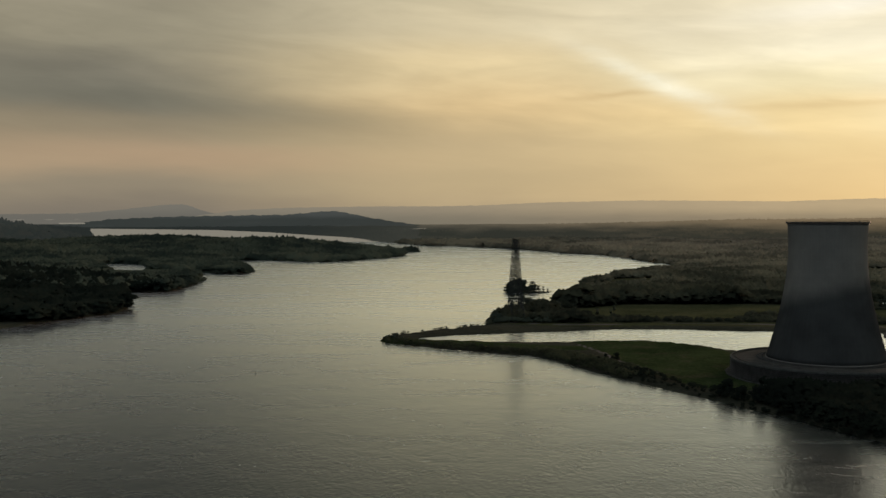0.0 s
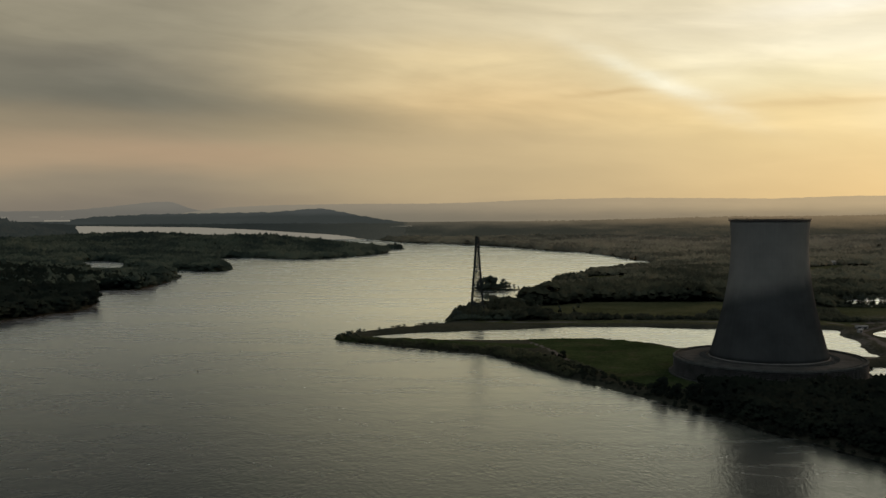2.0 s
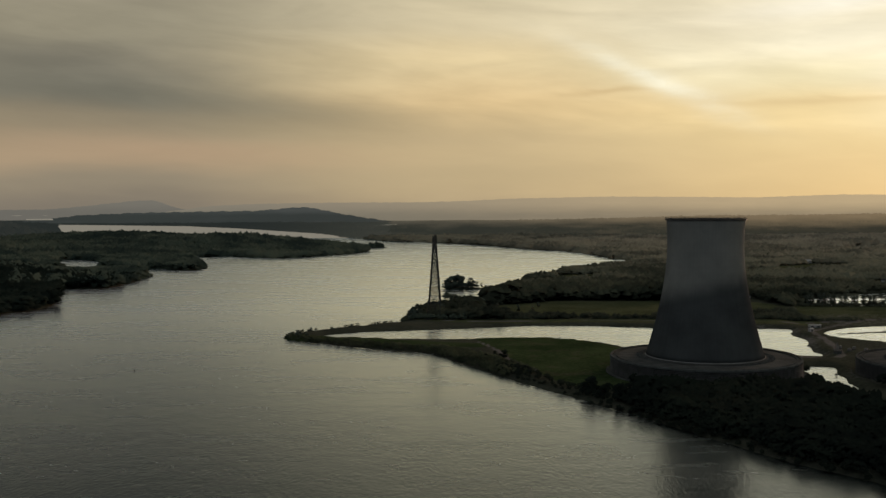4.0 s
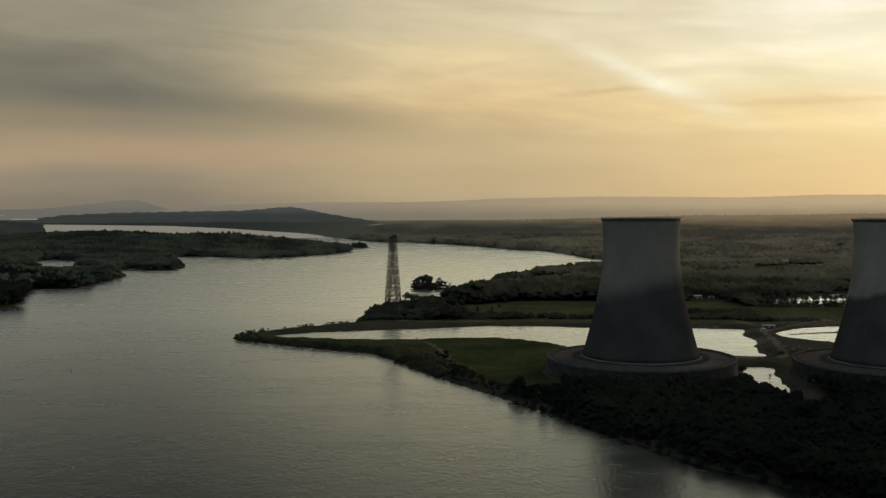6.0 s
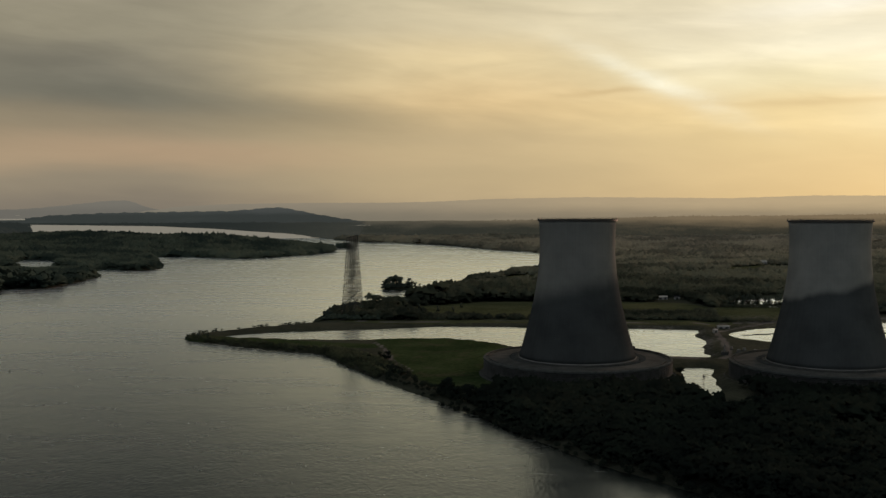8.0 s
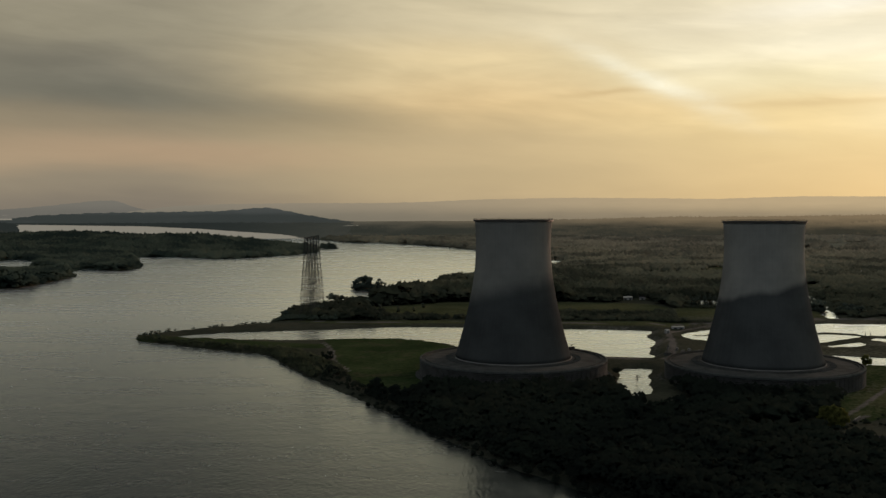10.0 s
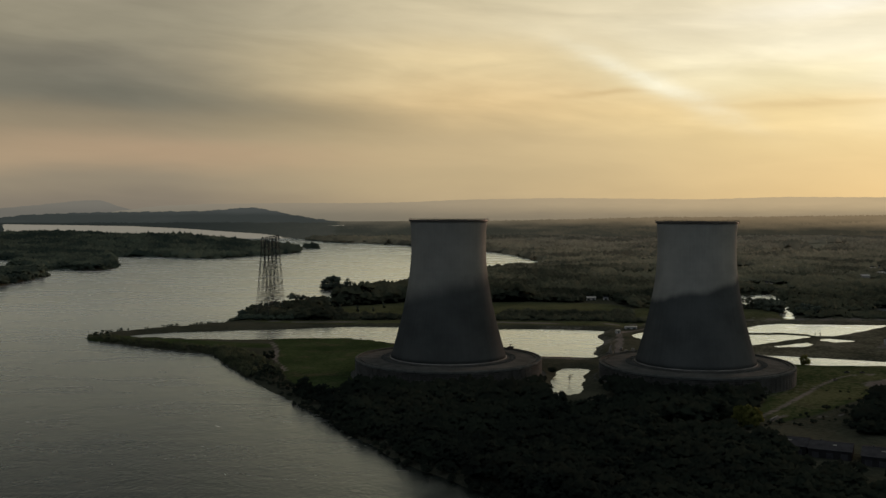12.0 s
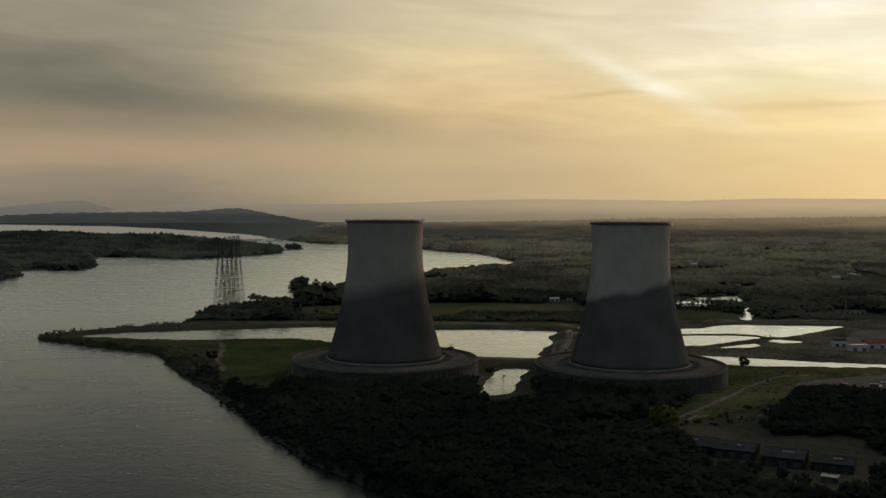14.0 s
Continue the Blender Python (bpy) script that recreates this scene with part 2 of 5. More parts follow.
def ground_cover():
    """Earth under the woods, mown grass, dry field and worn gravel, laid by the cover map of the sheet."""
    m, t, b = material("ground_cover")
    p = place(t)
    layer = t.node("ShaderNodeAttribute")
    layer.attribute_name = "cover"
    cover = layer.outputs["Color"]
    n = t.node("ShaderNodeSeparateColor")
    t.put(n.inputs[0], cover)
    grass, bare, dry = n.outputs
    big, small = t.noise(p, 0.012, 5.0, 0.6), t.noise(p, 0.25, 4.0, 0.65)
    f = t.span(t.math("ADD", t.math("MULTIPLY", big, 0.55), t.math("MULTIPLY", small, 0.45)), 0.34, 0.66)
    earth = t.mix(f, (0.026, 0.031, 0.024), (0.062, 0.064, 0.049))
    lawn = t.mix(f, (0.016, 0.028, 0.012), (0.044, 0.062, 0.028))
    worn = t.mix(f, (0.028, 0.032, 0.019), (0.066, 0.066, 0.040))
    lawn = t.mix(t.span(t.noise(p, 0.035, 4.0, 0.65), 0.5, 0.72), lawn, worn)
    straw = t.mix(f, (0.034, 0.042, 0.022), (0.076, 0.082, 0.045))
    gravel = t.mix(f, (0.068, 0.065, 0.064), (0.130, 0.124, 0.120))
    ragged = t.math("ADD", t.math("MULTIPLY", t.math("SUBTRACT", small, 0.5), 0.9), t.math("MULTIPLY", t.math("SUBTRACT", big, 0.5), 0.7))
    col = t.mix(t.span(t.math("ADD", grass, ragged), 0.35, 0.6), earth, lawn)
    col = t.mix(t.span(t.math("ADD", dry, ragged), 0.35, 0.6), col, straw)
    col = t.mix(t.span(t.math("ADD", bare, ragged), 0.3, 0.8), col, gravel)
    t.put(b.inputs["Base Color"], col)
    b.inputs["Roughness"].default_value = 0.95
    b.inputs["Specular IOR Level"].default_value = 0.0
    bumped(t, b, t.noise(p, 0.5, 4.0), 0.4, 0.4)
    return m


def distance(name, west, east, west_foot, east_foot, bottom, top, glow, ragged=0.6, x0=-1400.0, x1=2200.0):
    """Far country, haze painted as glow, warmer towards the sunset in the view's east."""
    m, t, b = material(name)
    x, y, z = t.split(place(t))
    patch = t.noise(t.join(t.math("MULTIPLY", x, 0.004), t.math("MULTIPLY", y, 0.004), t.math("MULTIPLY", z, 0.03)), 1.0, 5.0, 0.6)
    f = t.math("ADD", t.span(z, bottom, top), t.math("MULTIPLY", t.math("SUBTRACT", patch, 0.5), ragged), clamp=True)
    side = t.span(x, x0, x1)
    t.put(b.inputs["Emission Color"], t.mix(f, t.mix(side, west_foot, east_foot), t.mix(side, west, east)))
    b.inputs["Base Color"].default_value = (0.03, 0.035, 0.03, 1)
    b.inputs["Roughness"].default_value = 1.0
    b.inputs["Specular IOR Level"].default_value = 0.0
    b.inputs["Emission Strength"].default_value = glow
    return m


WATER = water_surface()
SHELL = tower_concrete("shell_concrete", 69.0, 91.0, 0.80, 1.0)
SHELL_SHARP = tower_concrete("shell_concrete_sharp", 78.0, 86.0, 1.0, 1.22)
GROUND = ground_cover()
DECK = plain("deck_concrete", (0.048, 0.050, 0.049), (0.098, 0.100, 0.097), 0.08)
KERB = plain("kerb_concrete", (0.050, 0.054, 0.053), (0.100, 0.105, 0.102), 0.2)
BEAM = plain("pale_beam", (0.13, 0.13, 0.125), (0.28, 0.275, 0.265), 0.06)
LOUVRE = plain("louvre_board", (0.070, 0.072, 0.070), (0.120, 0.122, 0.118), 0.15)
INNER = plain("dark_fill", (0.02, 0.02, 0.02), (0.045, 0.043, 0.04), 0.2)
RIM = plain("rim_steel", (0.035, 0.032, 0.03), (0.07, 0.062, 0.055), 0.3, 0.7)
STEEL = plain("galvanised_steel", (0.034, 0.042, 0.042), (0.060, 0.070, 0.069), 0.4, 0.8, 0.15, 0.01, 0.5)
# near leaves: backlit shade put into the colour, far darker than real foliage
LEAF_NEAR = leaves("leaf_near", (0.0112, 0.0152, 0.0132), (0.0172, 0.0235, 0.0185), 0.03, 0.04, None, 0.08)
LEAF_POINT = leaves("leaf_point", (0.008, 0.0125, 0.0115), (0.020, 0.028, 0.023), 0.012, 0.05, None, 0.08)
LEAF_BANK = leaves("leaf_bank", (0.026, 0.034, 0.023), (0.070, 0.080, 0.050), 0.03, 0.08, None, 0.08)
LEAF_YELLOW = leaves("leaf_olive", (0.060, 0.066, 0.020), (0.15, 0.155, 0.050), 0.2, 0.45)
LEAF_MID = leaves("leaf_mid", (0.046, 0.060, 0.052), (0.096, 0.112, 0.086), 0.014, 0.1)
LEAF_LEFT = leaves("leaf_left", (0.027, 0.041, 0.037), (0.078, 0.100, 0.078), 0.012, 0.06, None, 0.06)
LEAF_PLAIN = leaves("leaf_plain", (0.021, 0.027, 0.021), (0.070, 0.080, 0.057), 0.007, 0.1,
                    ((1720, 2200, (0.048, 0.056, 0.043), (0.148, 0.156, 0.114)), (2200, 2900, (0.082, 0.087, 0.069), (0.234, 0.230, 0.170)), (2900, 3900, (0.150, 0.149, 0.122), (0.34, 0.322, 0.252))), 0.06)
BARK = plain("bark", (0.03, 0.025, 0.02), (0.07, 0.06, 0.05), 1.2, 0.95)
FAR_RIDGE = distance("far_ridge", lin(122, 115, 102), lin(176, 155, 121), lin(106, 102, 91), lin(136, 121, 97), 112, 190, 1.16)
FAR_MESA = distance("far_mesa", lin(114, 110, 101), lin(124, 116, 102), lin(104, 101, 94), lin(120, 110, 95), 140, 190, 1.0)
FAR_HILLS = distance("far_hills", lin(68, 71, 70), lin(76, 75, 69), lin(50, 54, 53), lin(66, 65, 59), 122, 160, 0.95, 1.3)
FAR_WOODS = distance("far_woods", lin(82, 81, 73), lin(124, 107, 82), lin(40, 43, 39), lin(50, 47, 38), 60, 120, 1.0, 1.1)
WHITE = plain("white_panel", (0.28, 0.275, 0.27), (0.44, 0.43, 0.42), 0.2, 0.6)
GREY = plain("grey_roofing", (0.03, 0.031, 0.036), (0.055, 0.056, 0.063), 0.15, 0.8)
RED = plain("red_roofing", (0.10, 0.015, 0.018), (0.16, 0.03, 0.03), 0.2, 0.7)
DARKWALL = plain("dark_wall", (0.018, 0.018, 0.02), (0.03, 0.03, 0.032), 0.3, 0.8)
FAR_WATER_GLOW = distance("far_water_glow", lin(138, 133, 121), lin(150, 142, 122), lin(136, 131, 119), lin(148, 140, 121), 0, 140, 0.88)

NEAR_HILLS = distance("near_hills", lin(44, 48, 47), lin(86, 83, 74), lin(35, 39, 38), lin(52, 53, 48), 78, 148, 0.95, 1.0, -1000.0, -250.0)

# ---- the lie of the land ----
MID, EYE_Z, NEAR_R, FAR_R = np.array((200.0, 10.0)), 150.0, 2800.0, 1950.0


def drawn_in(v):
    """Squeezes country past 2.8 km along camera sight lines, to end before 4.8 km."""
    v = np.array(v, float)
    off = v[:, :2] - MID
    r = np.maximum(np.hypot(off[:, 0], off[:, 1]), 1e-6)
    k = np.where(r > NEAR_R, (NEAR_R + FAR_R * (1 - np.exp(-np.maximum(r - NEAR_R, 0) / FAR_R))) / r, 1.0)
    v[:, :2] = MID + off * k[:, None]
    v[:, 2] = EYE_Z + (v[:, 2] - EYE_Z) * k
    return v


def curve(points, steps=4, closed=True):
    """A smooth line through corner points."""
    p = np.array(points, float)
    n = len(p)
    out = []
    for i in range(n if closed else n - 1):
        if closed:
            a, b, c, d = (p[(i + k) % n] for k in (-1, 0, 1, 2))
        else:
            a, b, c, d = (p[min(max(i + k, 0), n - 1)] for k in (-1, 0, 1, 2))
        m1, m2 = (c - a) * 0.36, (d - b) * 0.36
        for s in range(steps):
            t = s / steps
            out.append((2 * t**3 - 3 * t**2 + 1) * b + (t**3 - 2 * t**2 + t) * m1 + (-2 * t**3 + 3 * t**2) * c + (t**3 - t**2) * m2)
    if not closed:
        out.append(p[-1])
    return np.array(out)


def edge_distance(q, line, closed=True):
    """Distance of points q from a line of corners."""
    a = line
    b = np.roll(line, -1, 0)
    if not closed:
        a, b = line[:-1], line[1:]
    best = np.full(len(q), 1e18)
    for (ax, ay), (bx, by) in zip(a, b):
        ux, uy = bx - ax, by - ay
        t = np.clip(((q[:, 0] - ax) * ux + (q[:, 1] - ay) * uy) / (ux * ux + uy * uy + 1e-9), 0, 1)
        best = np.minimum(best, (q[:, 0] - ax - t * ux) ** 2 + (q[:, 1] - ay - t * uy) ** 2)
    return np.sqrt(best)


def inside(q, line):
    hit = np.zeros(len(q), bool)
    for (ax, ay), (bx, by) in zip(line, np.roll(line, -1, 0)):
        if ay != by:
            hit ^= ((ay > q[:, 1]) != (by > q[:, 1])) & (q[:, 0] < (bx - ax) * (q[:, 1] - ay) / (by - ay) + ax)
    return hit


def depth_in(q, line, reach=1e9):
    """Signed distance: positive inside."""
    lo, hi = line.min(0) - reach, line.max(0) + reach
    near = np.all((q > lo) & (q < hi), 1)
    out = np.full(len(q), -reach)
    if near.any():
        d = edge_distance(q[near], line)
        out[near] = np.where(inside(q[near], line), d, -d)
    return out


# the plant's bank, the spit, the north shore, the far bank and all beyond it
MAIN = curve([(900, -1500), (640, 180), (520, 350), (433, 433), (397, 485), (359, 521), (325, 563), (293, 605), (259, 669), (232, 722), (193, 790),
              (166, 836), (132, 900), (104, 955), (86, 991), (64, 1038), (7, 1070), (-38, 1098), (-81, 1127), (-107, 1145), (-118, 1168), (-110, 1206), (-65, 1262), (-23, 1302), (14, 1337),
              (16, 1400), (30, 1475), (78, 1557), (136, 1625), (165, 1767), (199, 2045), (259, 2230), (348, 2413), (460, 2590), (552, 2880),
              (500, 3122), (468, 3404), (398, 3641), (304, 3747), (103, 4235), (-151, 4617), (-315, 4707), (-452, 5028),
              (-603, 5341), (-931, 6318), (-1260, 6922), (-1987, 8281)], 4, False)
MAIN = np.vstack([MAIN, [(-2849, 9561), (-3892, 10249), (-5200, 11100), (-30000, 22000), (-30000, 60000), (60000, 60000), (60000, -3000), (3000, -3000)]])
# the wooded left shore with its point, the cove and the long island
LEFT = curve([(-700, 300), (-670, 900), (-647, 1166), (-633, 1278), (-603, 1382), (-563, 1495), (-570, 1575), (-630, 1722), (-679, 1863), (-675, 1904), (-613, 1918),
              (-616, 2039), (-641, 2251), (-724, 2420), (-723, 2530), (-652, 2484), (-599, 2511), (-640, 2705), (-835, 3185), (-705, 3215), (-550, 3108),
              (-460, 3142), (-340, 3381), (-296, 3610), (-360, 3930), (-504, 4190), (-695, 4350), (-989, 4420), (-1221, 4690), (-1756, 5000),
              (-2150, 5300), (-2438, 5878), (-3558, 8339), (-4859, 11230)], 4, False)
LEFT = np.vstack([LEFT, [(-12000, 14000), (-30000, 14000), (-30000, -3000), (-900, -3000)]])
COVE = curve([(-1140, 2909), (-1158, 3010), (-1057, 2974), (-963, 2812), (-883, 2563), (-939, 2538), (-1053, 2697)])
ISLE = curve([(-338, 3965), (-308, 3938), (-272, 3955), (-262, 3992), (-292, 4020), (-332, 4005)])
ISLET = curve([(44, 1900), (62, 1872), (92, 1868), (128, 1890), (118, 1902), (90, 1916), (62, 1924)])
# still water inside the bank
POND = curve([(-80, 1181), (-37, 1219), (33, 1244), (106, 1266), (182, 1292), (254, 1290), (339, 1272), (424, 1275), (492, 1262), (496, 1240), (482, 1205), (486, 1158), (470, 1100), (462, 1062), (466, 1040), (452, 1026), (398, 1030), (330, 1040), (275, 1086), (250, 1124), (209, 1158), (164, 1166), (97, 1154), (31, 1151), (-35, 1165)])
POOL = curve([(424, 962), (447, 957), (439, 927), (433, 882), (422, 827), (399, 818), (405, 880), (414, 936)])
BASIN = curve([(526, 1211), (540, 1236), (574, 1270), (604, 1284), (690, 1301), (708, 1327), (741, 1343), (813, 1335), (879, 1332), (778, 1229), (766, 1219), (740, 1239), (718, 1254), (594, 1240)], 1)
BASIN_LOW = curve([(527, 1202), (590, 1219), (712, 1227), (742, 1215), (697, 1178), (648, 1137), (577, 1140), (534, 1184)], 1)
BASIN_SMALL = curve([(670, 1122), (711, 1151), (720, 1144), (696, 1121)], 1)
BASIN_TINY = curve([(735, 1181), (751, 1191), (773, 1173), (752, 1162)], 1)
CANAL = curve([(581, 1074), (624, 1055), (663, 1043), (715, 1024), (765, 1007), (869, 989), (1098, 966), (1098, 946), (860, 969), (756, 979), (703, 986), (651, 998), (608, 1021)], 1)
BACKWATER = curve([(622, 1562), (640, 1665), (740, 1745), (813, 1790), (872, 1818), (836, 1606), (787, 1426), (771, 1416), (776, 1464), (810, 1552), (700, 1546)])
LAKE = curve([(-1090, 9150), (-1013, 9800), (-859, 10400), (-800, 10000), (-960, 9250)])
PONDS = [COVE, POND, POOL, BASIN, BASIN_LOW, BASIN_SMALL, BASIN_TINY, CANAL, BACKWATER, LAKE]

HOUSES = [(1270, 3050, 20), (1340, 3002, -30), (1175, 2185, 10), (1319, 2510, 60), (1274, 2328, -10), (1525, 2792, 35), (1149, 2289, 80), (904, 1969, -50), (1345, 2560, 15),
          (1300, 2465, 5), (1250, 2290, 25), (1420, 2700, -15), (1206, 3480, 40), (1060, 2480, -15), (980, 2680, 5)]
SHORE_HOUSES = [(-735, 2275, 20), (-706, 2242, 35), (-684, 2210, 10), (-660, 2196, 60), (-652, 2150, 15)]
# clearings opening the camera's view: x, y, half width, length towards the river
CLEARINGS = [(x, y, 15, 230) for x, y, _ in HOUSES] + [(x, y, 10, 60) for x, y, _ in SHORE_HOUSES] + [(538, 1660, 24, 120), (950, 1490, 28, 90), (523, 697, 17, 60), (420, 876, 25, 130), (566, 618, 42, 50), (606, 596, 16, 40)]
# rises: x, y, height, reach along x, reach along y
OPEN = curve([(500, 690), (530, 655), (570, 600), (640, 560), (800, 560), (1000, 700), (1000, 930), (760, 925), (640, 860), (570, 760)])
RISES = [(665, 745, 9, 50, 45), (760, 720, 8, 70, 50), (-2640, 5000, 118, 330, 600), (-1120, 1900, 40, 300, 420), (-1600, 3300, 34, 300, 400), (-900, 3750, 40, 420, 260), (-1500, 4250, 42, 500, 300),
         (3400, 6300, 60, 1500, 900), (1700, 4200, 22, 700, 600), (2300, 9000, 55, 2200, 1500), (6500, 10500, 120, 3000, 2500),
         (-6500, 9500, 90, 1500, 1500), (420, 2150, 7, 200, 300)]


def shore(q):
    """Distance into the land (positive) or out on the water (negative)."""
    d = np.maximum(depth_in(q, MAIN), depth_in(q, LEFT))
    for line in (ISLE, ISLET):
        d = np.maximum(d, depth_in(q, line, 400.0))
    for line in PONDS:
        d = np.minimum(d, -depth_in(q, line, 400.0))
    return d


def ruck(q, size, seed):
    """Cheap uneven field between -1 and 1."""
    x, y = q[:, 0] / size, q[:, 1] / size
    s = seed * 1.7
    return (np.sin(x * 1.3 + 1.9 * np.sin(y * 0.7 + s) + s) + np.sin(y * 1.1 + 1.7 * np.sin(x * 0.8 - s) + 2 * s) + 0.6 * np.sin(2.3 * x - 1.9 * y + s)) / 2.6


def ease(x, a, b):
    t = np.clip((x - a) / (b - a), 0, 1)
    return t * t * (3 - 2 * t)


def height(q, d=None):
    d = shore(q) if d is None else d
    d = d + 1.6 * ruck(q, 9.0, 1) + 0.8 * ruck(q, 3.5, 2)
    flat = ease(q[:, 0], 508, 530) * ease(q[:, 1], 965, 985) * (1 - ease(q[:, 1], 1400, 1440))
    d = d - 1.4 * flat * np.where(d < 12, 1, 0)
    z = np.where(d > 0, 0.2 + (3.0 - 2.2 * flat) * ease(d, 0, 11), np.maximum(-4.0, -0.15 + d * 0.22))
    for x, y, h, rx, ry in RISES:
        z = z + np.where(d > 0, h * np.exp(-(((q[:, 0] - x) / rx) ** 2) - ((q[:, 1] - y) / ry) ** 2) * ease(d, 0, 160), 0)
    far = np.hypot(q[:, 0] - 200, q[:, 1])
    z += np.where(d > 0, ease(d, 30, 300) * ease(far, 1500, 4000) * 5 * (0.5 + ruck(q, 260.0, 3)), 0)
    return z + np.where(d > 4, 0.25 * ruck(q, 14.0, 4), 0)


def ring_sheet(name, angles, radii, zs, mat):
    """A sheet of rings round the middle of the flight. zs gives the heights for points."""
    a, r = np.meshgrid(angles, radii)
    q = np.stack([MID[0] + (np.sin(a) * r).ravel(), MID[1] + (np.cos(a) * r).ravel()], 1)
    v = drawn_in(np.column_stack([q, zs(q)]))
    n, m = len(angles), len(radii)
    i, j = np.meshgrid(np.arange(n), np.arange(m - 1))
    k = (i + 1) % n
    faces = np.stack([j * n + i, j * n + k, (j + 1) * n + k, (j + 1) * n + i], -1).reshape(-1, 4)
    return mesh_of(name, v, faces, mat), q


def mesh_of(name, v, faces, mat, smooth=True, normals=None):
    """A mesh object from arrays of corners and faces (all with the same number of corners)."""
    faces = np.asarray(faces, np.int32)
    me = bpy.data.meshes.new(name)
    me.vertices.add(len(v))
    me.vertices.foreach_set("co", np.asarray(v, np.float32).ravel())
    me.loops.add(faces.size)
    me.loops.foreach_set("vertex_index", faces.ravel())
    me.polygons.add(len(faces))
    me.polygons.foreach_set("loop_start", np.arange(0, faces.size, faces.shape[1], dtype=np.int32))
    me.polygons.foreach_set("use_smooth", np.full(len(faces), smooth))
    me.update(calc_edges=True)
    if normals is not None:
        me.normals_split_custom_set_from_vertices(normals.tolist())
    me.materials.append(mat)
    return new(name, me)


FRONT = np.radians(np.arange(-44, 44.01, 0.22))
ROUND = np.concatenate([FRONT, np.radians(np.arange(47, 314, 4.0))])
RADII = np.concatenate([[1, 60, 120, 180, 230, 270], 300 * 1.0114 ** np.arange(0, 432)])

# field and lawn outlines
MEADOW = curve([(112, 1118), (128, 1060), (144, 985), (162, 915), (180, 858), (205, 828), (228, 830), (244, 868), (262, 930), (262, 1060), (240, 1115), (205, 1150), (150, 1160), (112, 1150)])
LAWN = curve([(590, 860), (545, 735), (560, 715), (640, 790), (700, 870), (790, 930), (1100, 925), (1100, 950), (860, 972), (705, 988), (640, 1000), (610, 960)])
FIELD = curve([(112, 1440), (160, 1400), (250, 1385), (365, 1380), (385, 1450), (520, 1455), (570, 1500), (560, 1560), (520, 1600), (360, 1612), (230, 1600), (130, 1520)])
FIELD_EAST = curve([(572, 1500), (566, 1440), (560, 1378), (640, 1372), (780, 1406), (770, 1490), (720, 1522), (650, 1526), (600, 1530)])
BENCH = curve([(20, 1338), (110, 1296), (260, 1308), (520, 1290), (560, 1320), (540, 1342), (260, 1346), (110, 1336), (40, 1350)])
YARD = curve([(668, 872), (676, 838), (712, 812), (900, 800), (1000, 900), (800, 918), (735, 912)])
APRON = curve([(790, 1100), (1100, 1060), (1200, 1250), (900, 1290), (830, 1190)])
TRACK = curve([(524, 700), (539, 723), (569, 765), (605, 821), (636, 869), (675, 912), (760, 925), (900, 930)], 5, False)
LANE = curve([(110, 1118), (128, 1059), (142, 981), (165, 915)], 5, False)
ROAD = curve([(20, 1352), (110, 1316), (254, 1330), (424, 1316), (520, 1312), (600, 1345), (760, 1392), (1200, 1400)], 5, False)
SHELF = curve([(470, 690), (520, 678), (560, 660), (640, 655), (760, 690)], 5, False)
CROSS = curve([(546, 716), (561, 731), (576, 726), (599, 729)], 5, False)
MOUND = curve([(590, 668), (603, 712), (628, 762), (650, 796), (676, 794), (708, 762), (800, 745), (930, 700), (860, 600), (700, 592), (640, 628)])
CAUSEWAY = curve([(395, 1010), (430, 1006), (466, 1003), (480, 1030), (500, 1130), (508, 1190), (515, 1228), (555, 1278), (625, 1356)], 4, False)
TOWERS = [(314.3, 906.0), (531.0, 890.0)]


def plain_fields(q):
    """Open fields among the woods of the plain."""
    return (ruck(q, 120.0, 8) + 0.5 * ruck(q, 45.0, 9) < -0.42) & (q[:, 1] > 1800) & (q[:, 0] > 230) & (q[:, 1] < 5200)


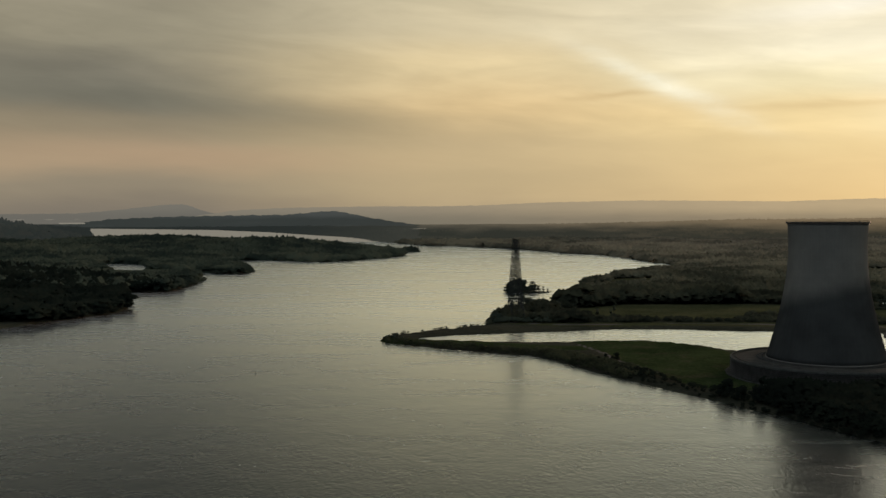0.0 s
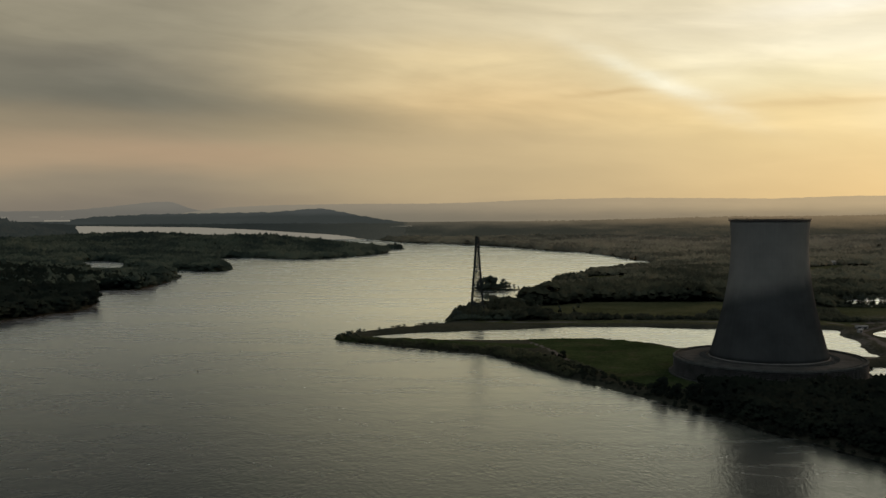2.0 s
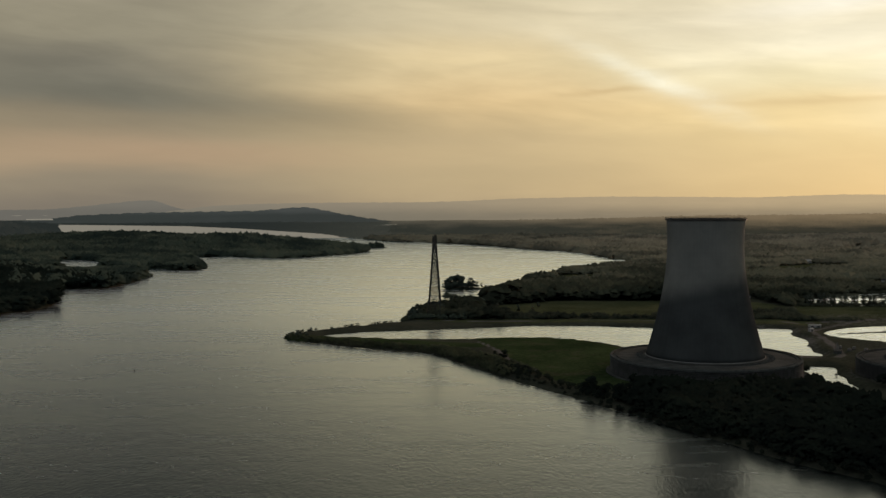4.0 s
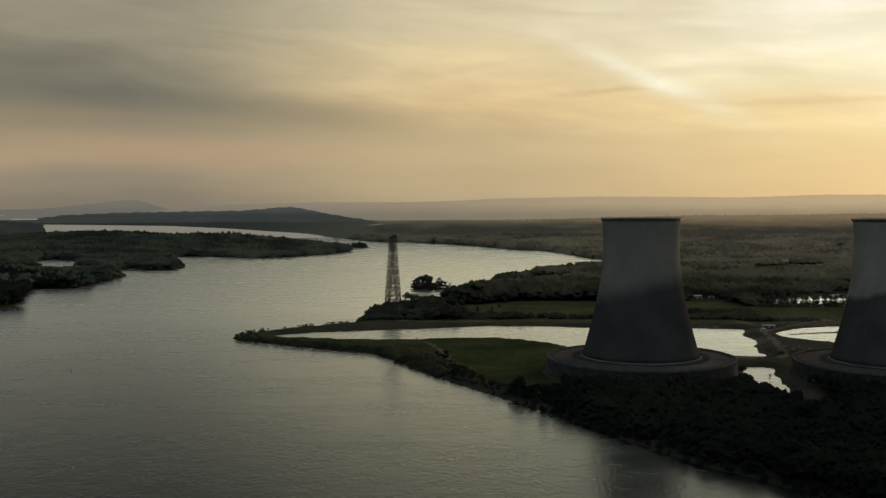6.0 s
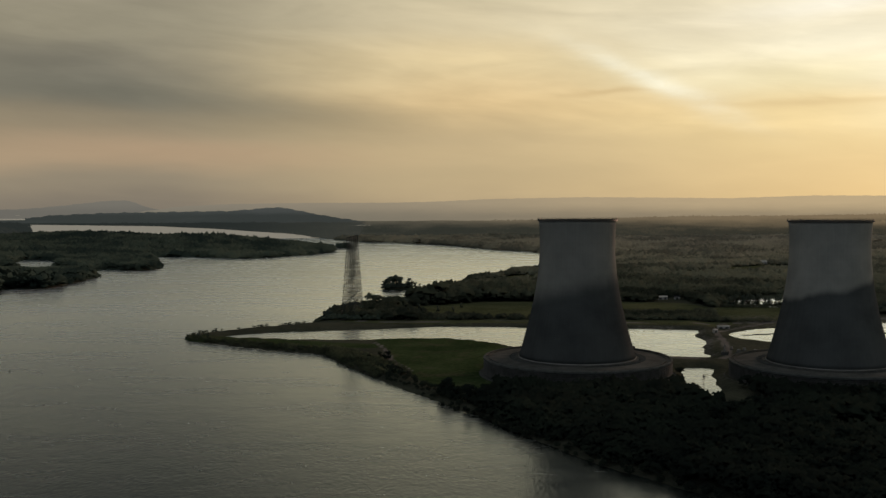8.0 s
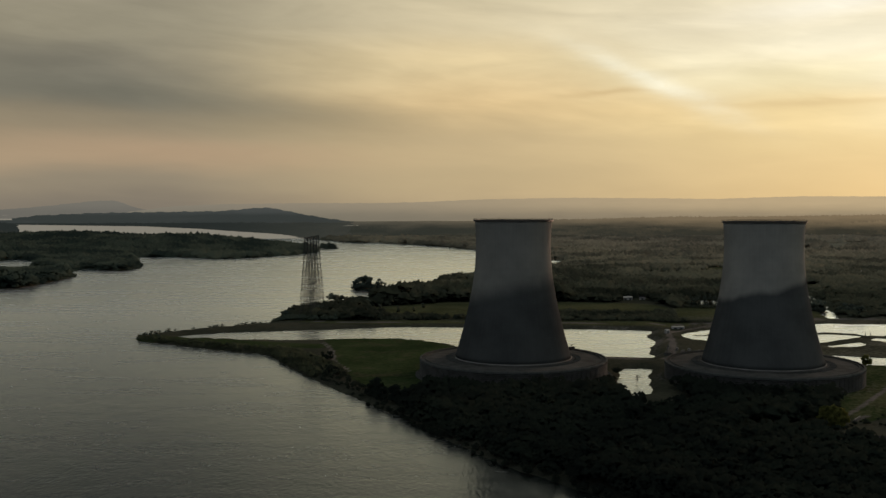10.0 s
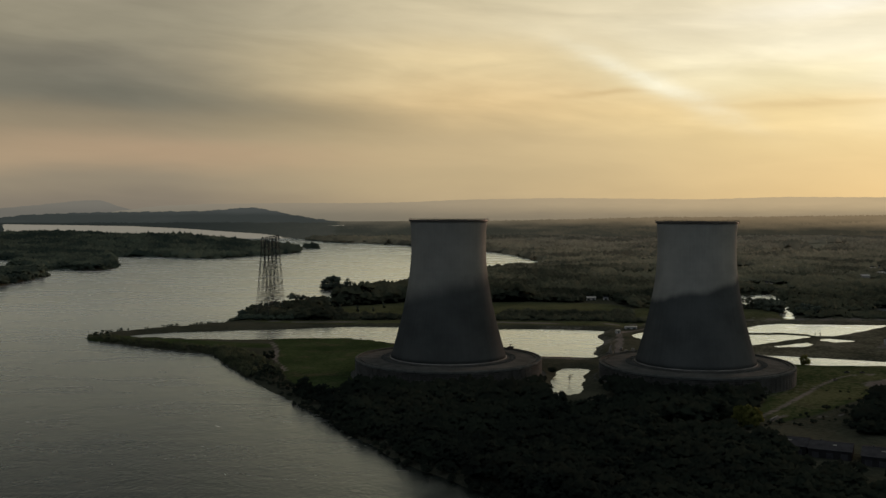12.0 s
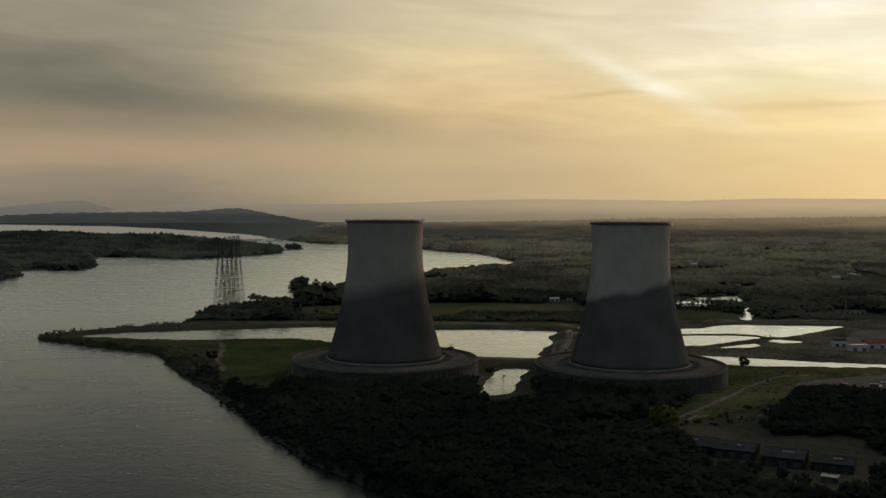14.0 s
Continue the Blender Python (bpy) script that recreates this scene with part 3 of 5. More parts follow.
def cover_map(q):
    """How much of a point is grass, bare ground and dry field."""
    grass = np.clip(np.maximum.reduce([depth_in(q, MEADOW, 60), depth_in(q, LAWN, 60)]) / 14 + 0.5, 0, 1)
    spit = np.clip(1.4 - edge_distance(q, curve([(-100, 1160), (-40, 1135), (60, 1095), (105, 1085)], 4, False), False) / 22, 0, 1)
    grass = np.maximum(grass, 0.8 * spit)
    dry = np.clip(np.maximum.reduce([depth_in(q, FIELD, 60), depth_in(q, BENCH, 60), depth_in(q, FIELD_EAST, 60)]) / 14 + 0.5, 0, 1)
    dry = np.maximum(dry, 0.9 * plain_fields(q))
    dry = np.maximum(dry, 0.45 * np.clip(depth_in(q, LAWN, 60) / 14 + 0.5, 0, 1))
    bare = np.clip(np.maximum(depth_in(q, YARD, 60), depth_in(q, APRON, 60)) / 10 + 0.5, 0, 1)
    for line, half in ((TRACK, 3.2), (LANE, 3.4), (ROAD, 5.0), (CAUSEWAY, 5.0), (CROSS, 2.4)):
        bare = np.maximum(bare, (0.75 if line is TRACK else 1.0) * np.clip(1.3 - edge_distance(q, line, False) / half, 0, 1))
    banks = ease(q[:, 0], 520, 580) * ease(q[:, 1], 985, 1010) * (1 - ease(q[:, 1], 1410, 1440)) * (1 - ease(q[:, 0], 1500, 1700))
    bare = np.maximum(bare, 0.44 * banks)
    dry = np.maximum(dry, 0.46 * banks)
    rim = (1 - ease(edge_distance(q, POND), 5, 22)) * ease(q[:, 0], 380, 430)
    bare = np.maximum(bare, 0.5 * rim)
    for x, y in TOWERS:
        bare = np.maximum(bare, np.clip((98 - np.hypot(q[:, 0] - x, q[:, 1] - y)) / 6, 0, 1) * 0.35)
    return np.stack([grass, bare, dry, np.ones(len(q))], 1)


ground, spots = ring_sheet("ground", ROUND, RADII, height, GROUND)
layer = ground.data.color_attributes.new("cover", "FLOAT_COLOR", "POINT")
layer.data.foreach_set("color", cover_map(spots).astype(np.float32).ravel())
# past 2.75 km leaf colours, past 5.2 km the glowing painted haze
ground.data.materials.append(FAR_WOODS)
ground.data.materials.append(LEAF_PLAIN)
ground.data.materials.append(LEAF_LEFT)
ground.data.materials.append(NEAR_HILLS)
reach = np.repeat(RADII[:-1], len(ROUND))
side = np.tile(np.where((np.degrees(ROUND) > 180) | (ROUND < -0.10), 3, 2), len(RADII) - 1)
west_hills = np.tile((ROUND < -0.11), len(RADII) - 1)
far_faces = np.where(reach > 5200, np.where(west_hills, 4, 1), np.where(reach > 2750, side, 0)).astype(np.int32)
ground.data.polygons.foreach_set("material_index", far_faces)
tagged(ground, "dark river banks with woods, meadow and gravel", "ground", kind="structure")
water, _ = ring_sheet("water", np.radians(np.arange(0, 360, 1.5)), np.concatenate([[1, 100, 200], 300 * 1.03 ** np.arange(0, 165)]), lambda q: np.zeros(len(q)), WATER)
water.data.normals_split_custom_set_from_vertices([(0.0, 0.0, 1.0)] * len(water.data.vertices))
# past 5.3 km a painted glow stands in for the reflected sky
water.data.materials.append(FAR_WATER_GLOW)
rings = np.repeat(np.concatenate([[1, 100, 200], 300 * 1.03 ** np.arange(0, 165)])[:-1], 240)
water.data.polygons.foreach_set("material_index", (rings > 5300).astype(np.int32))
tagged(water, "wide calm grey river reflecting the evening sky", "river", kind="structure")


def ridge(name, far, near, tops, mat, label, wobble=1.0):
    """A far range of hills at a distance, its heights given along the compass."""
    n = 320
    deg = np.linspace(tops[0][0], tops[-1][0], n)
    a = np.radians(deg)
    h = np.interp(deg, [d for d, _ in tops], [z for _, z in tops])
    k = np.hanning(9)
    h = np.convolve(np.pad(h, 4, "edge"), k / k.sum(), "valid")
    h = h + wobble * (np.sin(deg * 5.1) + np.sin(deg * 9.7 + 2) + 0.7 * np.sin(deg * 21.3 + 1) + 0.5 * np.sin(deg * 47 + 3))
    rows = []
    for s in np.linspace(0, 1, 9):
        r = near + (far - near) * s
        rows.append(np.stack([MID[0] + np.sin(a) * r, MID[1] + np.cos(a) * r, -30 + (h + 30) * s ** 0.8], 1))
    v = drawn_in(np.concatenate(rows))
    i, j = np.meshgrid(np.arange(n - 1), np.arange(8))
    f = np.stack([j * n + i, j * n + i + 1, (j + 1) * n + i + 1, (j + 1) * n + i], -1).reshape(-1, 4)
    return tagged(mesh_of(name, v, f, mat), label, "hills", kind="structure")

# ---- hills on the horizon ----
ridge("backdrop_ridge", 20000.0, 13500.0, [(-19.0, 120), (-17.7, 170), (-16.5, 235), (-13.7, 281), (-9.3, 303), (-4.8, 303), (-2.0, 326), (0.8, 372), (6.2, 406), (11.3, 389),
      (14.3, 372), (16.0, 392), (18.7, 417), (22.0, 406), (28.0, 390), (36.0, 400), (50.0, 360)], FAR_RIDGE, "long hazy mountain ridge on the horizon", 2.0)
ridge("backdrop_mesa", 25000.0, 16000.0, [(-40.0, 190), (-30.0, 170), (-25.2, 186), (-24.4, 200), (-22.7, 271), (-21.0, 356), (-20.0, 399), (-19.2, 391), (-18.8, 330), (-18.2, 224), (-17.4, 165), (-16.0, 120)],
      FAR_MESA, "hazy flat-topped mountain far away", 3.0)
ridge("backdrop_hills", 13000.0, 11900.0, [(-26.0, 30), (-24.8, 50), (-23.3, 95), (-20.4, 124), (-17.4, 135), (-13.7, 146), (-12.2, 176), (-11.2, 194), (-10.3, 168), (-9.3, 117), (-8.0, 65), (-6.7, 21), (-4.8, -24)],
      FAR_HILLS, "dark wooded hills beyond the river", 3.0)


# sliver of the upper lake between far hills: glowing strip fitted to the view
a = np.radians(np.linspace(-25.8, -24.5, 12))
rows = [np.stack([MID[0] + np.sin(a) * r, MID[1] + np.cos(a) * r, np.full(12, z)], 1) for r, z in ((4690.0, 110.5), (4712.0, 116.5))]
k = np.arange(11)
tagged(mesh_of("backdrop_lake", np.concatenate(rows), np.stack([k, k + 1, k + 13, k + 12], 1), FAR_WATER_GLOW), "sliver of pale lake between far hills", "lake", kind="structure")


# ---- helpers for things ----
def thing(name, x, y, z, label, category, group="", turn=0.0):
    ob = new(name)
    ob.matrix_basis = pose(x, y, z, 0, 0, turn)
    return tagged(ob, label, category, group)


def part(name, bm, mat, parent, label="", smooth=False):
    me = bpy.data.meshes.new(name)
    bm.to_mesh(me)
    bm.free()
    me.materials.append(mat)
    if smooth:
        me.polygons.foreach_set("use_smooth", np.ones(len(me.polygons), bool))
    ob = new(name, me)
    ob.parent = parent
    return tagged(ob, label)


def piece(name, like, parent, m):
    """Another part on the same mesh."""
    ob = new(name, like.data)
    ob.parent = parent
    ob.matrix_basis = m
    return ob


def box(bm, sx, sy, sz, x=0.0, y=0.0, z=0.0, turn=0.0, bevel=0.0):
    """A block on its base centre."""
    made = bmesh.ops.create_cube(bm, size=1.0, matrix=pose(x, y, z + sz / 2, 0, 0, turn) @ Matrix.Diagonal((sx, sy, sz, 1)))
    if bevel:
        bmesh.ops.bevel(bm, geom=list({e for v in made["verts"] for e in v.link_edges}), offset=bevel, segments=1, affect="EDGES")


def bar(bm, a, b, w, taper=1.0):
    """A square bar from a to b."""
    a, b = Vector(a), Vector(b)
    q = (b - a).to_track_quat("Z", "Y").to_matrix()
    ring = []
    for end, s in ((a, w / 2), (b, w * taper / 2)):
        ring.append([bm.verts.new(end + q @ Vector((x * s, y * s, 0))) for x, y in ((-1, -1), (1, -1), (1, 1), (-1, 1))])
    for k in range(4):
        bm.faces.new((ring[0][k], ring[0][(k + 1) % 4], ring[1][(k + 1) % 4], ring[1][k]))
    bm.faces.new(ring[0][::-1])
    bm.faces.new(ring[1])


def lathe(profile, n=144):
    """A turned body: closed loop of (radius, height)."""
    bm = bmesh.new()
    rows = [[bm.verts.new((r * math.cos(k * math.tau / n), r * math.sin(k * math.tau / n), z)) for k in range(n)] for r, z in profile]
    for row, above in zip(rows, rows[1:] + rows[:1]):
        for k in range(n):
            bm.faces.new((row[k], row[(k + 1) % n], above[(k + 1) % n], above[k]))
    return bm


# ---- cooling towers ----
BASE_Z = 3.6


def shell_radius(z):
    return 33.35 * math.sqrt(1 + ((z - 120 + BASE_Z) / 84.4) ** 2)


def cooling_tower(x, y):
    tower = thing("cooling_tower", x, y, BASE_Z, "tall concrete hyperbolic cooling tower, darker below, on a louvred ring", "cooling tower", "pair of cooling towers")
    outer = [(shell_radius(z), z) for z in np.linspace(16.2, 136.6, 40)]
    wall = [(shell_radius(z) - 0.9, z) for z in np.linspace(136.6, 16.2, 24)]
    part("shell", lathe(outer + wall, 160), SHELL, tower, "weathered concrete shell, pale top, dark lower half", True)
    part("rim", lathe([(34.0, 136.6), (35.6, 136.8), (35.6, 137.8), (35.3, 138.0), (35.3, 138.3), (33.8, 138.3)], 144), RIM, tower, "dark steel rim walkway")
    bm = bmesh.new()
    for k in range(60):
        a, b = k * math.tau / 60, (k + 1) * math.tau / 60
        bar(bm, (35.4 * math.cos(a), 35.4 * math.sin(a), 137.9), (35.4 * math.cos(a), 35.4 * math.sin(a), 139.3), 0.12)
        bar(bm, (35.4 * math.cos(a), 35.4 * math.sin(a), 139.3), (35.4 * math.cos(b), 35.4 * math.sin(b), 139.3), 0.12)
    part("railing", bm, RIM, tower)
    for k in range(4):
        a = radians(20 + 90 * k)
        bm = bmesh.new()
        box(bm, 0.6, 0.6, 0.7, bevel=0.12)
        bar(bm, (0, 0, 0.7), (0, 0, 1.6), 0.2)
        lamp = part("beacon", bm, RIM, tower)
        lamp.matrix_basis = pose(34.6 * math.cos(a), 34.6 * math.sin(a), 138.3)
    part("base_beam", lathe([(51.6, 15.4), (52.4, 15.4), (52.4, 15.9), (51.6, 16.1)], 144), BEAM, tower, "pale concrete beam round the foot of the shell")
    # water deck of the ring, with kerbs and spray troughs
    part("deck", lathe([(50.0, 14.5), (78.0, 13.7), (78.0, 14.2), (50.0, 15.1)], 144), DECK, tower, "stained concrete deck of the ring")
    part("inner_kerb", lathe([(77.9, 13.6), (78.7, 13.6), (78.7, 15.0), (77.9, 15.0)], 144), KERB, tower)
    part("outer_kerb", lathe([(81.6, 13.2), (83.7, 13.2), (83.7, 14.8), (83.2, 15.2), (81.6, 15.2)], 144), KERB, tower, "worn concrete parapet")
    part("gutter", lathe([(78.7, 13.8), (81.6, 13.8), (81.6, 14.1), (78.7, 14.1)], 144), DECK, tower)
    bm = bmesh.new()
    box(bm, 5.4, 0.5, 0.8, 57.6, 0, 14.7, bevel=0.05)
    trough = part("trough", bm, KERB, tower)
    for k in range(1, 200):
        piece("trough", trough, tower, pose(0, 0, 0, 0, 0, k * 1.8))
    # louvred side wall
    part("fill", lathe([(76.0, 0.0), (80.0, 0.0), (80.0, 13.6), (76.0, 13.6)], 144), INNER, tower, "dark fill behind the louvres")
    for k in range(8):
        z = 0.8 + k * 1.55
        part("louvre", lathe([(80.6, z + 0.95), (80.9, z + 1.05), (83.6, z + 0.2), (83.4, z)], 144), LOUVRE, tower)
    bm = bmesh.new()
    box(bm, 1.0, 0.3, 13.4, 82.2, 0, 0, bevel=0.06)
    column = part("column", bm, LOUVRE, tower)
    for k in range(1, 90):
        piece("column", column, tower, pose(0, 0, 0, 0, 0, k * 4.0))
    part("basin", lathe([(80.0, -1.5), (87.5, -1.5), (87.5, 0.6), (86.9, 0.6), (86.9, 0.2), (80.0, 0.2)], 144), KERB, tower, "low concrete basin wall")
    return tower


def davit(tower, turn):
    bm = bmesh.new()
    box(bm, 6.0, 3.0, 2.2, 80.0, 0, 14.9, bevel=0.15)
    bar(bm, (80.0, 0, 17.1), (80.0, 0, 19.0), 0.4)
    bar(bm, (78.0, 0, 18.8), (83.5, 0, 19.2), 0.35)
    ob = part("hoist", bm, RIM, tower, "small dark hoist on the parapet")
    ob.matrix_basis = pose(0, 0, 0, 0, 0, turn)


first_tower = cooling_tower(*TOWERS[0])
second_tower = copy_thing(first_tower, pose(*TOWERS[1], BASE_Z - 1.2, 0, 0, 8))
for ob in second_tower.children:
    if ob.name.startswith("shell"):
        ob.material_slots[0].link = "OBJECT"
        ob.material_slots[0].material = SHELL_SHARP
davit(first_tower, 44)


# ---- power line towers at the river crossing ----
def lattice_tower(x, y, z):
    mast = thing("lattice_tower", x, y, z, "tall slender steel lattice power tower on the bank", "pylon", "row of river crossing pylons", 1.6)
    top, foot = 96.0, 9.2

    def half(h):
        return 2.1 + (foot - 2.1) * (1 - h / top) ** 1.08

    levels = [0, 11, 21, 30.5, 39.5, 48, 56, 63.5, 70.5, 77, 83.5, 90, 96]
    corners = ((-1, -1), (1, -1), (1, 1), (-1, 1))
    for cx, cy in corners:
        bm = bmesh.new()
        for a, b in zip(levels, levels[1:]):
            bar(bm, (cx * half(a), cy * half(a), a), (cx * half(b), cy * half(b), b), 0.40)
        part("leg", bm, STEEL, mast)
    for k in range(4):
        (ax, ay), (bx, by) = corners[k], corners[(k + 1) % 4]
        bm = bmesh.new()
        for a, b in zip(levels, levels[1:]):
            p, q = half(a), half(b)
            bar(bm, (ax * p, ay * p, a), (bx * q, by * q, b), 0.19)
            bar(bm, (bx * p, by * p, a), (ax * q, ay * q, b), 0.19)
            bar(bm, (ax * q, ay * q, b), (bx * q, by * q, b), 0.24)
        part("bracing", bm, STEEL, mast)
    bm = bmesh.new()
    for cx, cy in corners:
        bar(bm, (cx * 2.1, cy * 2.1, 96), (cx * 1.7, cy * 1.7, 109), 0.5)
        bar(bm, (cx * 1.7, cy * 1.7, 109), (0, cy * 1.4, 111), 0.4)
    for h in range(96, 110, 3):
        for k in range(4):
            (ax, ay), (bx, by) = corners[k], corners[(k + 1) % 4]
            bar(bm, (ax * 2, ay * 2, h), (bx * 1.9, by * 1.9, h + 3), 0.16)
            bar(bm, (bx * 2, by * 2, h), (ax * 1.9, ay * 1.9, h + 3), 0.16)
    part("head", bm, STEEL, mast)
    for h in (93.5, 100.0, 106.5):
        bm = bmesh.new()
        for s in (-1, 1):
            for w in (-1.4, 1.4):
                bar(bm, (w, s * 1.6, h), (0, s * 8.5, h + 0.6), 0.2)
                bar(bm, (w, s * 1.6, h + 2.4), (0, s * 8.5, h + 0.6), 0.18)
            bar(bm, (0, s * 8.2, h + 0.4), (0, s * 8.2, h - 2.4), 0.3)
        part("crossarm", bm, STEEL, mast)
    return mast


mast = lattice_tower(50.5, 1352.0, 3.0)
for k in range(1, 5):
    copy_thing(mast, pose(50.5 - 0.75 * k, 1352.0 + 29 * k, 3.0, 0, 0, 1.6))

# ---- trees ----
rng = np.random.default_rng(7)
OCTA = np.array([(1, 0, 0), (-1, 0, 0), (0, 1, 0), (0, -1, 0), (0, 0, 1), (0, 0, -1)], float)
OCTA_F = np.array([(0, 2, 4), (2, 1, 4), (1, 3, 4), (3, 0, 4), (2, 0, 5), (1, 2, 5), (3, 1, 5), (0, 3, 5)])


def unit(v):
    return v / np.maximum(np.linalg.norm(v, axis=-1, keepdims=True), 1e-9)


def clumps(centres, radii, out, capped=False, lift=0.6):
    """Uneven tufts of foliage at the given places; out is each tuft's way out of its crown."""
    n = len(centres)
    v = OCTA[None] * (1 + rng.uniform(-0.35, 0.35, (n, 6, 1))) * radii[:, None, None] + rng.normal(0, 0.16, (n, 6, 3)) * radii[:, None, None]
    v[:, :, 2] *= 0.6 if capped else 0.8
    if capped:
        v[:, :4, 2] -= 0.45 * radii[:, None]
    a, e = rng.uniform(0, math.tau, n), rng.normal(0, 0.22 if capped else 0.45, n)
    c, s = np.cos(e)[:, None], np.sin(e)[:, None]
    x, z = v[:, :, 0] * c - v[:, :, 2] * s, v[:, :, 0] * s + v[:, :, 2] * c
    v[:, :, 0], v[:, :, 2] = x, z
    c, s = np.cos(a)[:, None], np.sin(a)[:, None]
    x, y = v[:, :, 0] * c - v[:, :, 1] * s, v[:, :, 0] * s + v[:, :, 1] * c
    v[:, :, 0], v[:, :, 1] = x, y
    nor = unit((0.3 if capped else 0.4) * unit(v) + (0.6 if capped else 0.55) * out[:, None, :] + np.array((0, 0, lift)))
    v += centres[:, None, :]
    tri = OCTA_F[:4] if capped else OCTA_F
    f = tri[None] + (np.arange(n) * 6)[:, None, None]
    return v.reshape(-1, 3), f.reshape(-1, 3), nor.reshape(-1, 3)


def crowns(q, z, tall, wide, count, size, capped=False, lift=2.6, flat=0.33):
    """Crowns for many trees at once: count tufts each, laid in a round-topped crown."""
    n = len(q)
    d = rng.normal(0, 1, (n, count, 3))
    d /= np.linalg.norm(d, axis=2, keepdims=True)
    out = unit(d + np.array((0, 0, 0.25)))
    d *= rng.uniform(0.35, 1.0, (n, count, 1)) ** 0.5
    c = np.empty((n, count, 3))
    c[:, :, 0] = q[:, None, 0] + d[:, :, 0] * wide[:, None] * 0.42
    c[:, :, 1] = q[:, None, 1] + d[:, :, 1] * wide[:, None] * 0.42
    c[:, :, 2] = z[:, None] + tall[:, None] * (0.56 + flat * d[:, :, 2])
    r = (wide[:, None] * size * rng.uniform(0.7, 1.25, (n, count))).ravel()
    return clumps(c.reshape(-1, 3), r, out.reshape(-1, 3), capped, lift)


def stuff_of(name, v, f, nor, mat, label, category):
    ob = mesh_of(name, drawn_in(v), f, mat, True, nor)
    return tagged(ob, label, category, kind="stuff")


def scatter(x0, x1, y0, y1, step):
    x, y = np.meshgrid(np.arange(x0, x1, step), np.arange(y0, y1, step))
    q = np.stack([x.ravel(), y.ravel()], 1)
    return q + rng.uniform(-0.5, 0.5, q.shape) * step


def open_ground(q):
    """Where no wood grows: meadow, lawns, yards, tracks, dikes, tower feet."""
    o = np.zeros(len(q), bool)
    for line in (MEADOW, LAWN, FIELD, FIELD_EAST, BENCH, YARD, APRON, OPEN):
        o |= depth_in(q, line, 60) > -3
    for line, half in ((TRACK, 11), (LANE, 9), (ROAD, 12), (SHELF, 17)):
        o |= edge_distance(q, line, False) < half
    for x, y in TOWERS:
        o |= np.hypot(q[:, 0] - x, q[:, 1] - y) < 94
    x, y = q[:, 0], q[:, 1]
    o |= depth_in(q, ISLET, 60) > -5
    o |= (x < 112) & (y > 1060) & (y < 1338)
    o |= (x > 225) & (x < 1400) & (y > 930) & (y < np.where(x < 560, 1345, 1405))
    o |= (x > 112) & (x < 300) & (y > 1140) & (y < 1320)
    o |= (y > 8200) & (y < 10500) & (x / np.maximum(y, 1) > -0.126) & (x / np.maximum(y, 1) < -0.076)
    for cx, cy, half, long in CLEARINGS:
        o |= (np.abs(x - cx) < half) & (y < cy + half) & (y > cy - long)
    o |= (x > 590) & (x < 800) & (y > 1345) & (y < 1562)
    return o


def wood(x0, x1, y0, y1, step, margin, clearing):
    q = scatter(x0, x1, y0, y1, step)
    q = q[np.abs(np.degrees(np.arctan2(q[:, 0] - 200, q[:, 1] + 450))) < 40]
    d = shore(q)
    keep = (d > margin) & ~open_ground(q) & ~(plain_fields(q) & (d > 40)) & (ruck(q, 90.0, 5) > clearing)
    q, d = q[keep], d[keep]
    return q, np.maximum(height(q, d), -0.3), d


def billow(q, size, seed):
    """Uneven canopy: groups of taller and lower trees."""
    return 1 + 0.22 * ruck(q, size, seed) + 0.12 * ruck(q, size * 0.4, seed + 1)


# woods along the near bank and round the towers' feet
q, z, d = wood(-130, 900, 380, 940, 7.0, -3.0, -0.75)
keep = (d > 1.5) | (q[:, 1] < 780)
q, z, d = q[keep], z[keep], d[keep]
low = np.where((q[:, 1] > 740) & (q[:, 0] < 240), np.interp(q[:, 1], [740, 800], [0.8, 0.45]), 1.0) * np.where(d < 2, 0.45, np.where(d < 8, 0.7, 1.0))
tall = rng.uniform(8.5, 15, len(q)) * low * billow(q, 22.0, 11)
wide = tall * rng.uniform(0.9, 1.2, len(q))
close = (q[:, 1] < 690) & (q[:, 0] > 250)
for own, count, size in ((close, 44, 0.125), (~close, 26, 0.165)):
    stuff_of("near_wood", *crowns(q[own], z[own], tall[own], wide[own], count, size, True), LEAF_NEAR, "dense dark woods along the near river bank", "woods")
# scrub on the spit's near slope
q = scatter(-120, 180, 900, 1180, 4.0)
d = shore(q)
keep = (d > 0.8) & (edge_distance(q, MAIN) < np.interp(q[:, 1], [900, 1000, 1060, 1120, 1170], [40, 36, 24, 12, 9])) & (q[:, 1] < 1165) & (depth_in(q, MEADOW, 60) < 0) & (depth_in(q, POND, 60) < -6)
q, d = q[keep], d[keep]
tall = rng.uniform(2.5, 6.0, len(q))
stuff_of("bank_scrub", *crowns(q, height(q, d), tall, tall * 1.05, 18, 0.18, True), LEAF_BANK, "low dark scrub on the river bank", "scrub")
